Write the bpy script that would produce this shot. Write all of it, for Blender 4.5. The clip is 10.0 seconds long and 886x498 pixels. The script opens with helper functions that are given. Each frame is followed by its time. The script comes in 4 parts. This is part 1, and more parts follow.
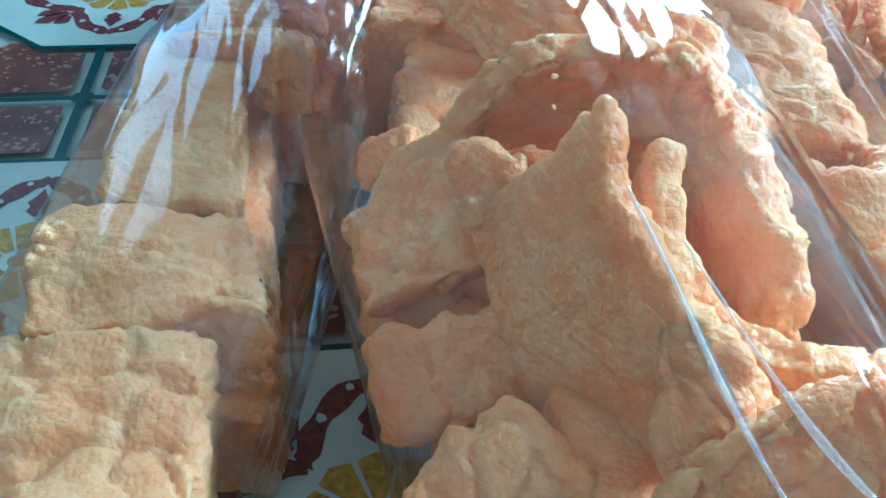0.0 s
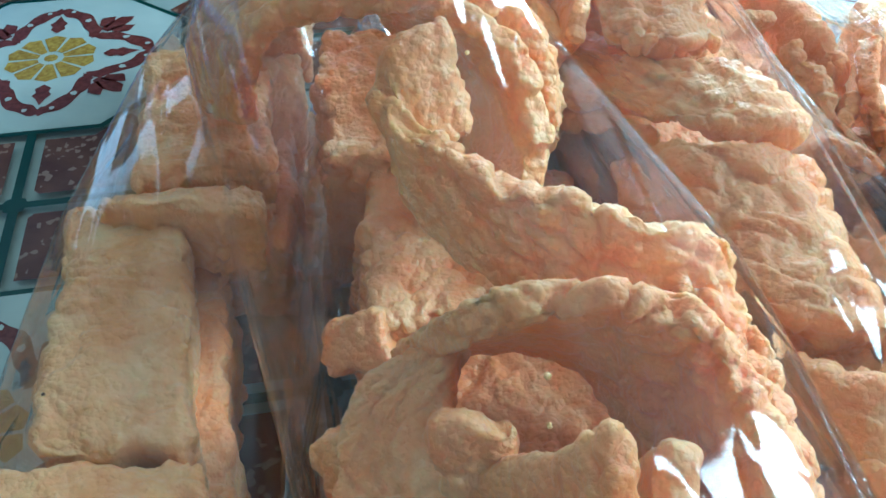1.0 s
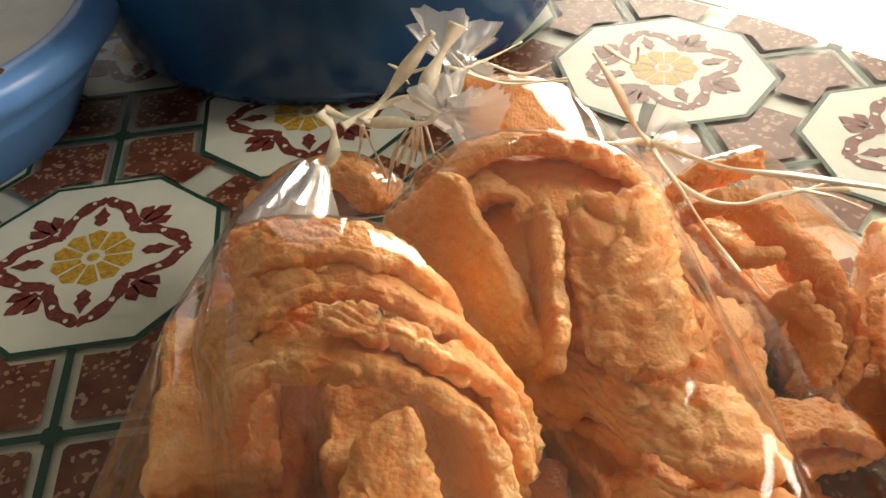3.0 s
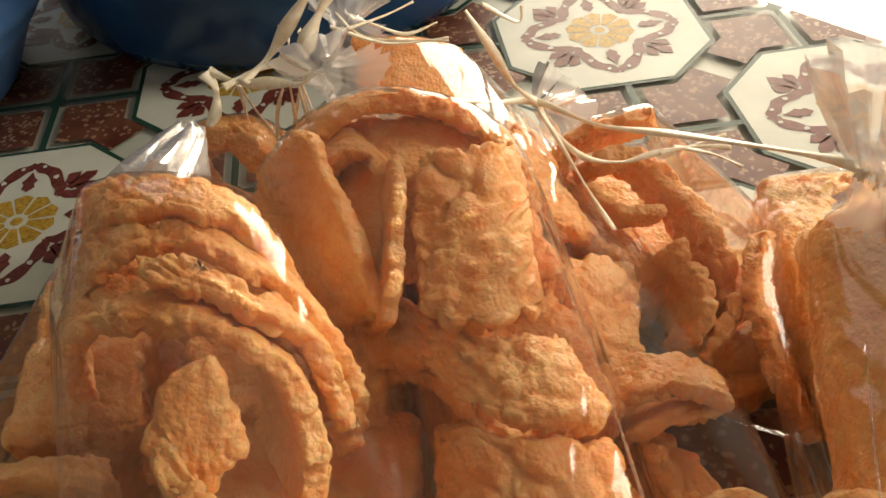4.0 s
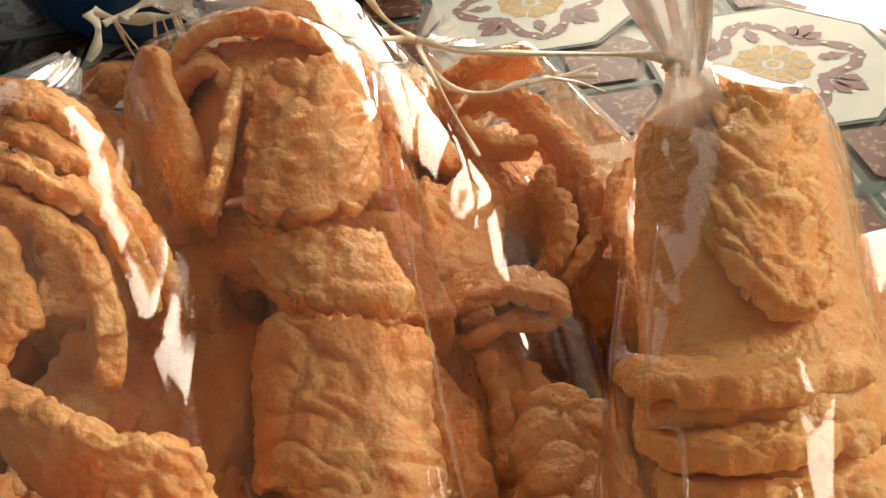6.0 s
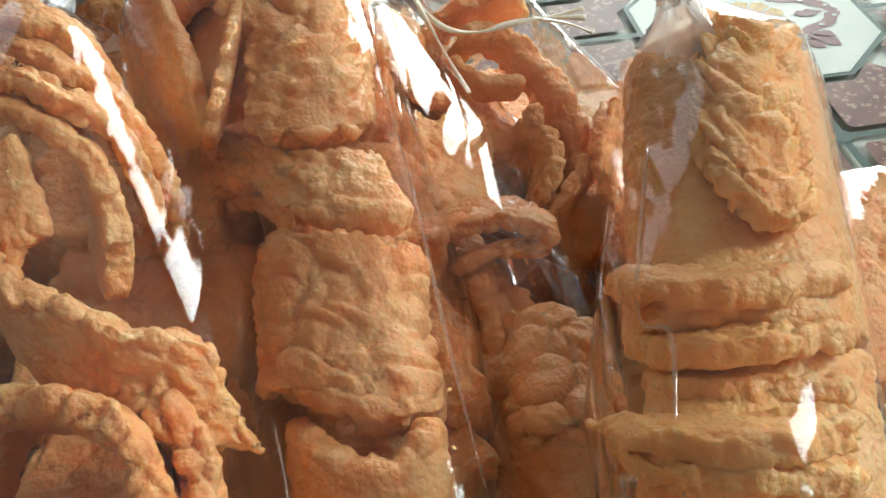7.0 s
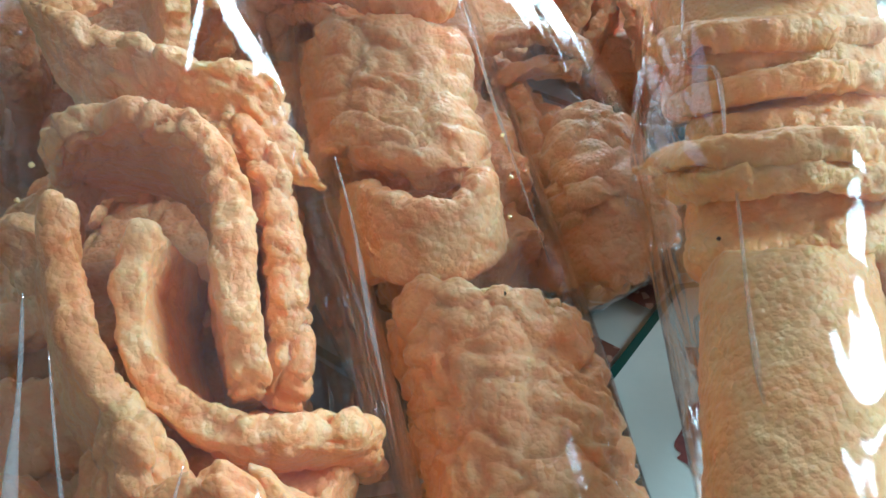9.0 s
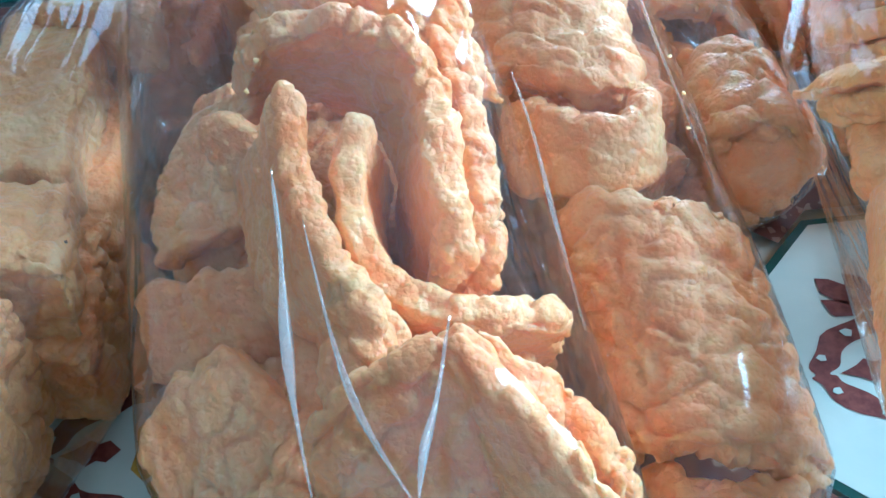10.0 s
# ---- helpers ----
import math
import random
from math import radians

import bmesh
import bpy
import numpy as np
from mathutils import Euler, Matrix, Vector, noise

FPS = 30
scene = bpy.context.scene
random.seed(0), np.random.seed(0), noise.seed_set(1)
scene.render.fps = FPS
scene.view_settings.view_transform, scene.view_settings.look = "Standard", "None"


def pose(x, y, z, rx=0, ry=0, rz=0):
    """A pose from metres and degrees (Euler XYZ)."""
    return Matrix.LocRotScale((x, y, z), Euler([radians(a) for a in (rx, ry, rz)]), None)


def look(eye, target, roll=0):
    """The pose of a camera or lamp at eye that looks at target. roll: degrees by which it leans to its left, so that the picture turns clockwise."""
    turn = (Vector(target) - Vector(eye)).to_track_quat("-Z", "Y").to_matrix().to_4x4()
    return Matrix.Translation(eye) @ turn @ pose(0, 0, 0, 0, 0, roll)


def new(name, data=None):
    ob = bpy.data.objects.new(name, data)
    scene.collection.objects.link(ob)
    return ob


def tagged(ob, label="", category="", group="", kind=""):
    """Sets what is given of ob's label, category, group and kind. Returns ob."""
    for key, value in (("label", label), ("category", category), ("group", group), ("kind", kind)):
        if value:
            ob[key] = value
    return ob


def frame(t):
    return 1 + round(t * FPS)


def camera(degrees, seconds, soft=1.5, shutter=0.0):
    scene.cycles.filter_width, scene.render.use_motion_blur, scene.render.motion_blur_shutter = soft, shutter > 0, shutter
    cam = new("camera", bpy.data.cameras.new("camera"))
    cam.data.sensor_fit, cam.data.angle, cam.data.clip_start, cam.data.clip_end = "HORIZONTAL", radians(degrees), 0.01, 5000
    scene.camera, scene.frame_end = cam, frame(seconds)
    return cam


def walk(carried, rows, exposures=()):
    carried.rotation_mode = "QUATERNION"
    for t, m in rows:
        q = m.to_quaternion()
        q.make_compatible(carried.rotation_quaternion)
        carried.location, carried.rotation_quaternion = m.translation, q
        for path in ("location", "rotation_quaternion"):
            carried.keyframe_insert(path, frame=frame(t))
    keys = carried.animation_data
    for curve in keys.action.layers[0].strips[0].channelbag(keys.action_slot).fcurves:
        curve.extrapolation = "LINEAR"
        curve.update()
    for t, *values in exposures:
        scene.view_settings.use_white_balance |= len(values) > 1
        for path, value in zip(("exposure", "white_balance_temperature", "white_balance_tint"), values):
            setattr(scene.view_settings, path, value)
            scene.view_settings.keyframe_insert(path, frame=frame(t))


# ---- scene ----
cam = camera(53.15, 10.0)
PATH = [
    (0, (0.0841, -0.3744, 0.1514), (0.3206, 1.1812, -1.0832), 2.33),
    (0.5, (0.0839, -0.3504, 0.1676), (0.3385, 1.1476, -1.1328), 1.24),
    (1, (0.0904, -0.3248, 0.1799), (0.3780, 1.1164, -1.1766), 0.51),
    (1.5, (0.0967, -0.2991, 0.1982), (0.3296, 1.1249, -1.1867), -2.58),
    (2, (0.0993, -0.2836, 0.2108), (0.2834, 1.1435, -1.1783), -3.71),
    (2.5, (0.1093, -0.2824, 0.2269), (0.2928, 1.1936, -1.1101), -4.14),
    (2.7, (0.1118, -0.2841, 0.2324), (0.2768, 1.2090, -1.0880), -4.02),
    (3.8, (0.1467, -0.2965, 0.2351), (0.2317, 1.1725, -1.1194), -5.65),
    (4, (0.1575, -0.2982, 0.2302), (0.2438, 1.1608, -1.1351), -5.82),
    (4.5, (0.1777, -0.3074, 0.2272), (0.2321, 1.1712, -1.1186), -7.13),
    (5, (0.1843, -0.3128, 0.2231), (0.2159, 1.1985, -1.0866), -7.52),
    (5.5, (0.1869, -0.3155, 0.2167), (0.2282, 1.1972, -1.0910), -7.13),
    (6, (0.2003, -0.3269, 0.2051), (0.2351, 1.1869, -1.1015), -7.33),
    (6.2, (0.2026, -0.3304, 0.2027), (0.2444, 1.1781, -1.1097), -7.36),
    (7.3, (0.1876, -0.3431, 0.1996), (0.3147, 1.1119, -1.1667), -3.68),
    (7.5, (0.1866, -0.3457, 0.1975), (0.3272, 1.1019, -1.1754), -2.80),
    (8, (0.1871, -0.3536, 0.1905), (0.3520, 1.0837, -1.1904), -1.78),
    (8.5, (0.1843, -0.3606, 0.1847), (0.3559, 1.0609, -1.2117), -1.51),
    (9, (0.1730, -0.3744, 0.1721), (0.2907, 1.0748, -1.2012), -4.53),
    (9.5, (0.1533, -0.3862, 0.1734), (0.1544, 1.0340, -1.2347), -7.03),
    (10, (0.1437, -0.3869, 0.1708), (0.1861, 1.0307, -1.2395), -4.65),
]
LOOK = [(0.0, 0.85, 3780, -19), (1.5, 0.35, 4350, -12), (2.0, 0.2, 5200, -2), (2.5, 0.1, 7600, 10), (4.5, -0.36, 8300, 13), (6.0, -0.48, 8000, 13), (7.5, -0.22, 4850, -7), (8.5, -0.12, 4400, -10), (9.5, 0.6, 4150, -15), (10.0, 0.8, 3800, -14)]
walk(cam, [(t, look(eye, target, roll)) for t, eye, target, roll in PATH], exposures=LOOK)

# ---- world, sun and lamps ----
world = bpy.data.worlds.new("sky")
scene.world = world
world.use_nodes = True
wn = world.node_tree
sky = wn.nodes.new("ShaderNodeTexSky")
sky.sky_type, sky.sun_disc = "NISHITA", False
sky.sun_elevation, sky.sun_rotation = radians(42), radians(35)
wn.links.new(sky.outputs[0], wn.nodes["Background"].inputs[0])
wn.nodes["Background"].inputs[1].default_value = 0.08


def area(name, m, width, height, power, colour):
    data = bpy.data.lights.new(name, "AREA")
    data.shape, data.size, data.size_y, data.energy, data.color = "RECTANGLE", width, height, power, colour
    ob = new(name, data)
    ob.matrix_world = m
    return ob


# Daylight in the far wall's open doorway and in openings far left, right and at the back.
area("daylight_doorway", look((1.05, 1.86, 0.5), (0.25, -0.1, 0.0)), 1.0, 1.6, 95, (1.0, 0.97, 0.9))
# Unseen fill lamp in the far wall, added to lift the dark sides.
area("far_left_fill", look((-0.75, 1.86, 1.05), (0.1, -0.2, 0.0)), 0.8, 0.8, 3.5, (0.9, 0.95, 1.0))
# Unseen window, assumed from the bright right-hand edges of the bags.
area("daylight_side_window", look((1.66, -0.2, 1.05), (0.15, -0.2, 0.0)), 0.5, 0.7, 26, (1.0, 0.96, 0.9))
# Unseen soft fill lamp behind the camera, added to brighten the near faces.
area("back_fill", look((-0.7, -2.14, 1.15), (0.15, -0.2, 0.0)), 1.3, 0.9, 1.5, (0.98, 0.98, 1.0))
sun_data = bpy.data.lights.new("sun", "SUN")
sun_data.energy, sun_data.angle, sun_data.color = 4.0, radians(0.5), (1.0, 0.94, 0.84)
sun = new("sun", sun_data)
sun.matrix_world = look((1.5, 2.2, 2.4), (0, 0, 0))


# ---- materials ----
def material(name, colour, rough=0.6, metal=0.0, **extra):
    m = bpy.data.materials.new(name)
    m.use_nodes = True
    b = m.node_tree.nodes["Principled BSDF"]
    b.inputs["Base Color"].default_value = (*colour, 1)
    b.inputs["Roughness"].default_value, b.inputs["Metallic"].default_value = rough, metal
    for key, value in extra.items():
        b.inputs[key.replace("_", " ")].default_value = value
    return m


def node(m, kind, **values):
    n = m.node_tree.nodes.new(kind)
    for key, value in values.items():
        n.inputs[key.replace("_", " ")].default_value = value
    return n


def wire(m, a, out, b, into):
    m.node_tree.links.new(a.outputs[out], b.inputs[into])


def mottled(m, dark, light, scale, detail=6.0, low=0.35, high=0.65, where="Object"):
    """Base colour between two tones by noise, in metres. Returns the noise."""
    place = node(m, "ShaderNodeTexCoord")
    n = node(m, "ShaderNodeTexNoise", Scale=scale, Detail=detail)
    ramp = node(m, "ShaderNodeValToRGB")
    ramp.color_ramp.elements[0].position, ramp.color_ramp.elements[0].color = low, (*dark, 1)
    ramp.color_ramp.elements[1].position, ramp.color_ramp.elements[1].color = high, (*light, 1)
    wire(m, place, where, n, "Vector")
    wire(m, n, "Fac", ramp, "Fac")
    wire(m, ramp, "Color", m.node_tree.nodes["Principled BSDF"], "Base Color")
    return place, n, ramp


def bumped(m, place, scale, strength, distance, detail=4.0, where="Object"):
    n = node(m, "ShaderNodeTexNoise", Scale=scale, Detail=detail)
    b = node(m, "ShaderNodeBump", Strength=strength, Distance=distance)
    wire(m, place, where, n, "Vector")
    wire(m, n, "Fac", b, "Height")
    wire(m, b, "Normal", m.node_tree.nodes["Principled BSDF"], "Normal")
    return b


def cracker_material(name, dark, light):
    """Fried, puffed starch: pale blisters, deeper orange with some painted shade in the cracks between them, a little
    light passing through.
    """
    m = material(name, light, 0.42, Subsurface_Weight=0.5, Subsurface_Scale=0.004)
    b = m.node_tree.nodes["Principled BSDF"]
    b.inputs["Subsurface Radius"].default_value = (1.0, 0.6, 0.35)
    b.inputs["Specular IOR Level"].default_value = 0.5
    place, n, ramp = mottled(m, dark, light, 75, 6.0, 0.28, 0.6)
    warp = node(m, "ShaderNodeTexNoise", Scale=150, Detail=2.0)
    wire(m, place, "Object", warp, "Vector")
    push = node(m, "ShaderNodeMix")
    push.data_type, push.blend_type = "RGBA", "LINEAR_LIGHT"
    push.inputs["Factor"].default_value = 0.0035
    wire(m, place, "Object", push, 6)
    wire(m, warp, "Color", push, 7)
    info = node(m, "ShaderNodeObjectInfo")
    vary = node(m, "ShaderNodeHueSaturation")
    span = node(m, "ShaderNodeMapRange")
    span.inputs["To Min"].default_value, span.inputs["To Max"].default_value = 0.94, 1.07
    wire(m, info, "Random", span, "Value")
    wire(m, span, 0, vary, "Value")
    # Crack lines coloured darker: partly their own orange, partly shade put into the colour.
    tone = node(m, "ShaderNodeMix")
    tone.data_type = "RGBA"
    tone.inputs[7].default_value = (dark[0] * 0.95, dark[1] * 0.78, dark[2] * 0.6, 1)
    # thin cracks, open in some places and closed in others
    cell = node(m, "ShaderNodeTexVoronoi", Scale=85)
    cell.feature = "DISTANCE_TO_EDGE"
    wire(m, push, 2, cell, "Vector")
    near = node(m, "ShaderNodeMapRange")
    near.inputs["From Max"].default_value = 0.1
    near.inputs["To Min"].default_value, near.inputs["To Max"].default_value = 1.0, 0.0
    wire(m, cell, "Distance", near, "Value")
    patch = node(m, "ShaderNodeTexNoise", Scale=45, Detail=2.0)
    wire(m, place, "Object", patch, "Vector")
    some = node(m, "ShaderNodeMapRange")
    some.inputs["From Min"].default_value, some.inputs["From Max"].default_value = 0.42, 0.64
    wire(m, patch, "Fac", some, "Value")
    depth = node(m, "ShaderNodeMath")
    depth.operation = "MULTIPLY"
    wire(m, near, 0, depth, 0)
    wire(m, some, 0, depth, 1)
    share = node(m, "ShaderNodeMath")
    share.operation, share.inputs[1].default_value = "MULTIPLY", 0.42
    wire(m, depth, 0, share, 0)
    wire(m, share, 0, tone, "Factor")
    grain = node(m, "ShaderNodeTexNoise", Scale=420, Detail=5.0, Roughness=0.7)
    wire(m, place, "Object", grain, "Vector")
    speck = node(m, "ShaderNodeMix")
    speck.data_type, speck.blend_type = "RGBA", "OVERLAY"
    speck.inputs["Factor"].default_value = 0.28
    wire(m, ramp, "Color", speck, 6)
    wire(m, grain, "Fac", speck, 7)
    wire(m, speck, 2, tone, 6)
    # a few scorched specks
    dot = node(m, "ShaderNodeTexVoronoi", Scale=95)
    wire(m, place, "Object", dot, "Vector")
    small = node(m, "ShaderNodeMath")
    small.operation, small.inputs[1].default_value = "LESS_THAN", 0.04
    wire(m, dot, "Distance", small, 0)
    pick = node(m, "ShaderNodeSeparateColor")
    wire(m, dot, "Color", pick, "Color")
    few = node(m, "ShaderNodeMath")
    few.operation, few.inputs[1].default_value = "GREATER_THAN", 0.82
    wire(m, pick, "Red", few, 0)
    both = node(m, "ShaderNodeMath")
    both.operation = "MULTIPLY"
    wire(m, small, 0, both, 0)
    wire(m, few, 0, both, 1)
    burnt = node(m, "ShaderNodeMix")
    burnt.data_type = "RGBA"
    burnt.inputs[7].default_value = (0.13, 0.06, 0.03, 1)
    wire(m, both, 0, burnt, "Factor")
    wire(m, tone, 2, burnt, 6)
    wire(m, burnt, 2, vary, "Color")
    wire(m, vary, "Color", b, "Base Color")
    last = None
    for scale, detail, strength, distance in ((1900, 2.0, 0.4, 0.0005), (700, 3.0, 0.3, 0.0007)):
        fine = node(m, "ShaderNodeTexNoise", Scale=scale, Detail=detail, Roughness=0.5)
        wire(m, place, "Object", fine, "Vector")
        bump = node(m, "ShaderNodeBump", Strength=strength, Distance=distance)
        wire(m, fine, "Fac", bump, "Height")
        if last:
            wire(m, last, "Normal", bump, "Normal")
        last = bump
    bubble = node(m, "ShaderNodeTexVoronoi", Scale=760)
    wire(m, place, "Object", bubble, "Vector")
    blister = node(m, "ShaderNodeBump", Strength=0.5, Distance=0.0008)
    blister.invert = True
    wire(m, bubble, "Distance", blister, "Height")
    wire(m, last, "Normal", blister, "Normal")
    crack = node(m, "ShaderNodeBump", Strength=0.25, Distance=0.0008)
    crack.invert = True
    wire(m, depth, 0, crack, "Height")
    wire(m, blister, "Normal", crack, "Normal")
    wire(m, crack, "Normal", b, "Normal")
    return m


def film_material(name, tint, gloss, milk, wrinkle=1.0, ior=1.45):
    """Clear plastic film: see-through, glossy by Fresnel, with fine wrinkles along the bag and a milkiness set by milk.
    """
    m = bpy.data.materials.new(name)
    m.use_nodes = True
    t = m.node_tree
    t.nodes.remove(t.nodes["Principled BSDF"])
    clear = node(m, "ShaderNodeBsdfTransparent", Color=(*tint, 1))
    shine = node(m, "ShaderNodeBsdfGlossy", Color=(1, 1, 1, 1), Roughness=gloss)
    front = node(m, "ShaderNodeBsdfDiffuse", Color=(0.92, 0.93, 0.95, 1))
    behind = node(m, "ShaderNodeBsdfTranslucent", Color=(0.95, 0.95, 0.94, 1))
    haze = node(m, "ShaderNodeMixShader", Fac=0.5)
    wire(m, front, 0, haze, 1)
    wire(m, behind, 0, haze, 2)
    place = node(m, "ShaderNodeTexCoord")
    scale = node(m, "ShaderNodeMapping")
    scale.inputs["Scale"].default_value = (40, 16, 40)
    wire(m, place, "Object", scale, "Vector")
    n = node(m, "ShaderNodeTexNoise", Scale=1.0, Detail=1.5, Distortion=0.4)
    wire(m, scale, "Vector", n, "Vector")
    bump = node(m, "ShaderNodeBump", Strength=0.13 * wrinkle, Distance=0.006)
    wire(m, n, "Fac", bump, "Height")
    for stretch, sharp, deep in (((30, 5, 30), 9.0, 0.0016), ((75, 13, 75), 14.0, 0.0007)):
        long_way = node(m, "ShaderNodeMapping")
        long_way.inputs["Scale"].default_value = stretch
        long_way.inputs["Rotation"].default_value = (0.2, 0.1, 0.18)
        wire(m, place, "Object", long_way, "Vector")
        fold = node(m, "ShaderNodeTexNoise", Scale=1.0, Detail=1.0, Distortion=0.3)
        wire(m, long_way, "Vector", fold, "Vector")
        level = [node(m, "ShaderNodeMath") for _ in range(3)]
        for step, (kind, value) in zip(level, (("SUBTRACT", 0.5), ("ABSOLUTE", 0.0), ("MULTIPLY", sharp))):
            step.operation, step.inputs[1].default_value = kind, value
        level[2].use_clamp = True
        wire(m, fold, "Fac", level[0], 0)
        wire(m, level[0], 0, level[1], 0)
        wire(m, level[1], 0, level[2], 0)
        crease_glint = node(m, "ShaderNodeBump", Strength=0.7 * wrinkle, Distance=deep)
        crease_glint.invert = True
        wire(m, level[2], 0, crease_glint, "Height")
        wire(m, bump, "Normal", crease_glint, "Normal")
        bump = crease_glint
    fresnel = node(m, "ShaderNodeFresnel", IOR=ior)
    wire(m, bump, "Normal", shine, "Normal")
    share = node(m, "ShaderNodeMapRange")
    share.inputs["From Max"].default_value, share.inputs["To Max"].default_value = 0.7, 0.6
    wire(m, fresnel, 0, share, "Value")
    dull = node(m, "ShaderNodeMixShader", Fac=milk)
    wire(m, clear, 0, dull, 1)
    wire(m, haze, 0, dull, 2)
    both = node(m, "ShaderNodeMixShader")
    wire(m, share, 0, both, "Fac")
    wire(m, dull, 0, both, 1)
    wire(m, shine, 0, both, 2)
    wire(m, both, 0, t.nodes["Material Output"], "Surface")
    return m


ORANGE = cracker_material("fried_cracker_orange", (0.95, 0.37, 0.12), (0.98, 0.55, 0.25))
GOLD = cracker_material("fried_cracker_gold", (0.98, 0.43, 0.13), (0.99, 0.59, 0.25))
TAN = cracker_material("fried_cracker_tan", (0.80, 0.38, 0.13), (0.93, 0.57, 0.27))
# The clear film's slight milk stands in for a veil of reflected sky.
FILM = film_material("clear_plastic_film", (0.985, 0.985, 0.985), 0.05, 0.012, 0.6)
NECK = film_material("gathered_plastic_film", (0.985, 0.985, 0.975), 0.25, 0.34, 0.5, 1.22)
# Milky film for strips that imitate the highlights on folds.
FOLD_GLINT = film_material("film_fold_glint", (0.99, 0.99, 0.985), 0.12, 0.16, 0.6, 1.3)

VINYL_CREAM = material("vinyl_cream", (0.70, 0.72, 0.64), 0.5, Specular_IOR_Level=0.3)
place, _, _ = mottled(VINYL_CREAM, (0.48, 0.52, 0.46), (0.57, 0.60, 0.53), 30)
bumped(VINYL_CREAM, place, 160, 0.12, 0.001)
VINYL_GREEN = material("vinyl_dark_green", (0.012, 0.05, 0.035), 0.5, Specular_IOR_Level=0.3)
VINYL_MAROON = material("vinyl_maroon", (0.13, 0.028, 0.022), 0.5, Specular_IOR_Level=0.3)
mottled(VINYL_MAROON, (0.10, 0.02, 0.016), (0.17, 0.045, 0.035), 500)
VINYL_YELLOW = material("vinyl_ochre", (0.55, 0.33, 0.03), 0.5, Specular_IOR_Level=0.3)
mottled(VINYL_YELLOW, (0.30, 0.16, 0.015), (0.50, 0.33, 0.05), 600)
VINYL_BROWN = material("vinyl_speckled_brown", (0.14, 0.045, 0.03), 0.5, Specular_IOR_Level=0.3)
place, _, ramp = mottled(VINYL_BROWN, (0.085, 0.022, 0.014), (0.15, 0.058, 0.032), 70)
dots = node(VINYL_BROWN, "ShaderNodeTexVoronoi", Scale=560)
wire(VINYL_BROWN, place, "Object", dots, "Vector")
level = node(VINYL_BROWN, "ShaderNodeSeparateColor")
wire(VINYL_BROWN, dots, "Color", level, "Color")
keep = node(VINYL_BROWN, "ShaderNodeValToRGB")
keep.color_ramp.interpolation = "CONSTANT"
keep.color_ramp.elements[0].color = (0, 0, 0, 1)
keep.color_ramp.elements[1].position, keep.color_ramp.elements[1].color = 0.84, (0.6, 0.6, 0.6, 1)
wire(VINYL_BROWN, level, "Red", keep, "Fac")
fleck = node(VINYL_BROWN, "ShaderNodeMix")
fleck.data_type = "RGBA"
fleck.inputs[7].default_value = (0.42, 0.28, 0.19, 1)
wire(VINYL_BROWN, keep, "Color", fleck, "Factor")
wire(VINYL_BROWN, ramp, "Color", fleck, 6)
wire(VINYL_BROWN, fleck, 2, VINYL_BROWN.node_tree.nodes["Principled BSDF"], "Base Color")

BLUE = material("dark_blue_plastic", (0.008, 0.07, 0.19), 0.22)
place, _, _ = mottled(BLUE, (0.006, 0.05, 0.14), (0.012, 0.085, 0.23), 14)
LIGHT_BLUE = material("light_blue_plastic", (0.07, 0.24, 0.62), 0.35)
mottled(LIGHT_BLUE, (0.09, 0.27, 0.66), (0.13, 0.36, 0.78), 25)
PALE = material("pale_grey_plastic", (0.62, 0.62, 0.60), 0.5)
mottled(PALE, (0.55, 0.55, 0.53), (0.68, 0.68, 0.66), 40)
RAFFIA = material("raffia_cream", (0.86, 0.80, 0.64), 0.45)
mottled(RAFFIA, (0.78, 0.70, 0.52), (0.90, 0.86, 0.74), 400)
# Grey kept dark so that the unseen walls bounce little light.
WALL = material("wall_paint", (0.72, 0.71, 0.66), 0.8)
place, _, _ = mottled(WALL, (0.27, 0.26, 0.25), (0.34, 0.33, 0.31), 5)
bumped(WALL, place, 60, 0.2, 0.002)
FLOOR = material("pale_floor_tile", (0.80, 0.79, 0.73), 0.3)
mottled(FLOOR, (0.76, 0.75, 0.68), (0.84, 0.83, 0.78), 6)
WOOD = material("table_wood", (0.22, 0.12, 0.06), 0.5)
mottled(WOOD, (0.16, 0.08, 0.04), (0.28, 0.16, 0.08), 30)


# ---- mesh helpers ----
def mesh_of(name, verts, faces, mats, index=None, smooth=False):
    me = bpy.data.meshes.new(name)
    me.from_pydata([tuple(v) for v in verts], [], [tuple(f) for f in faces])
    for m in mats:
        me.materials.append(m)
    if index is not None:
        me.polygons.foreach_set("material_index", np.array(index, dtype=np.int32))
    if smooth:
        me.polygons.foreach_set("use_smooth", np.ones(len(me.polygons), dtype=bool))
    me.update()
    return me


def part(name, me, parent=None, label=""):
    ob = new(name, me)
    ob.parent = parent
    return tagged(ob, label)


def thing(name, at, label, category, group=""):
    ob = new(name)
    ob.empty_display_size = 0.02
    ob.location = at
    return tagged(ob, label, category, group)


def box(name, lo, hi, mat, bevel=0.0):
    bm = bmesh.new()
    bmesh.ops.create_cube(bm, size=1)
    for v in bm.verts:
        v.co = [lo[i] + (v.co[i] + 0.5) * (hi[i] - lo[i]) for i in range(3)]
    if bevel:
        bmesh.ops.bevel(bm, geom=bm.edges[:], offset=bevel, segments=2, affect="EDGES")
    me = bpy.data.meshes.new(name)
    bm.to_mesh(me)
    bm.free()
    me.materials.append(mat)
    return me


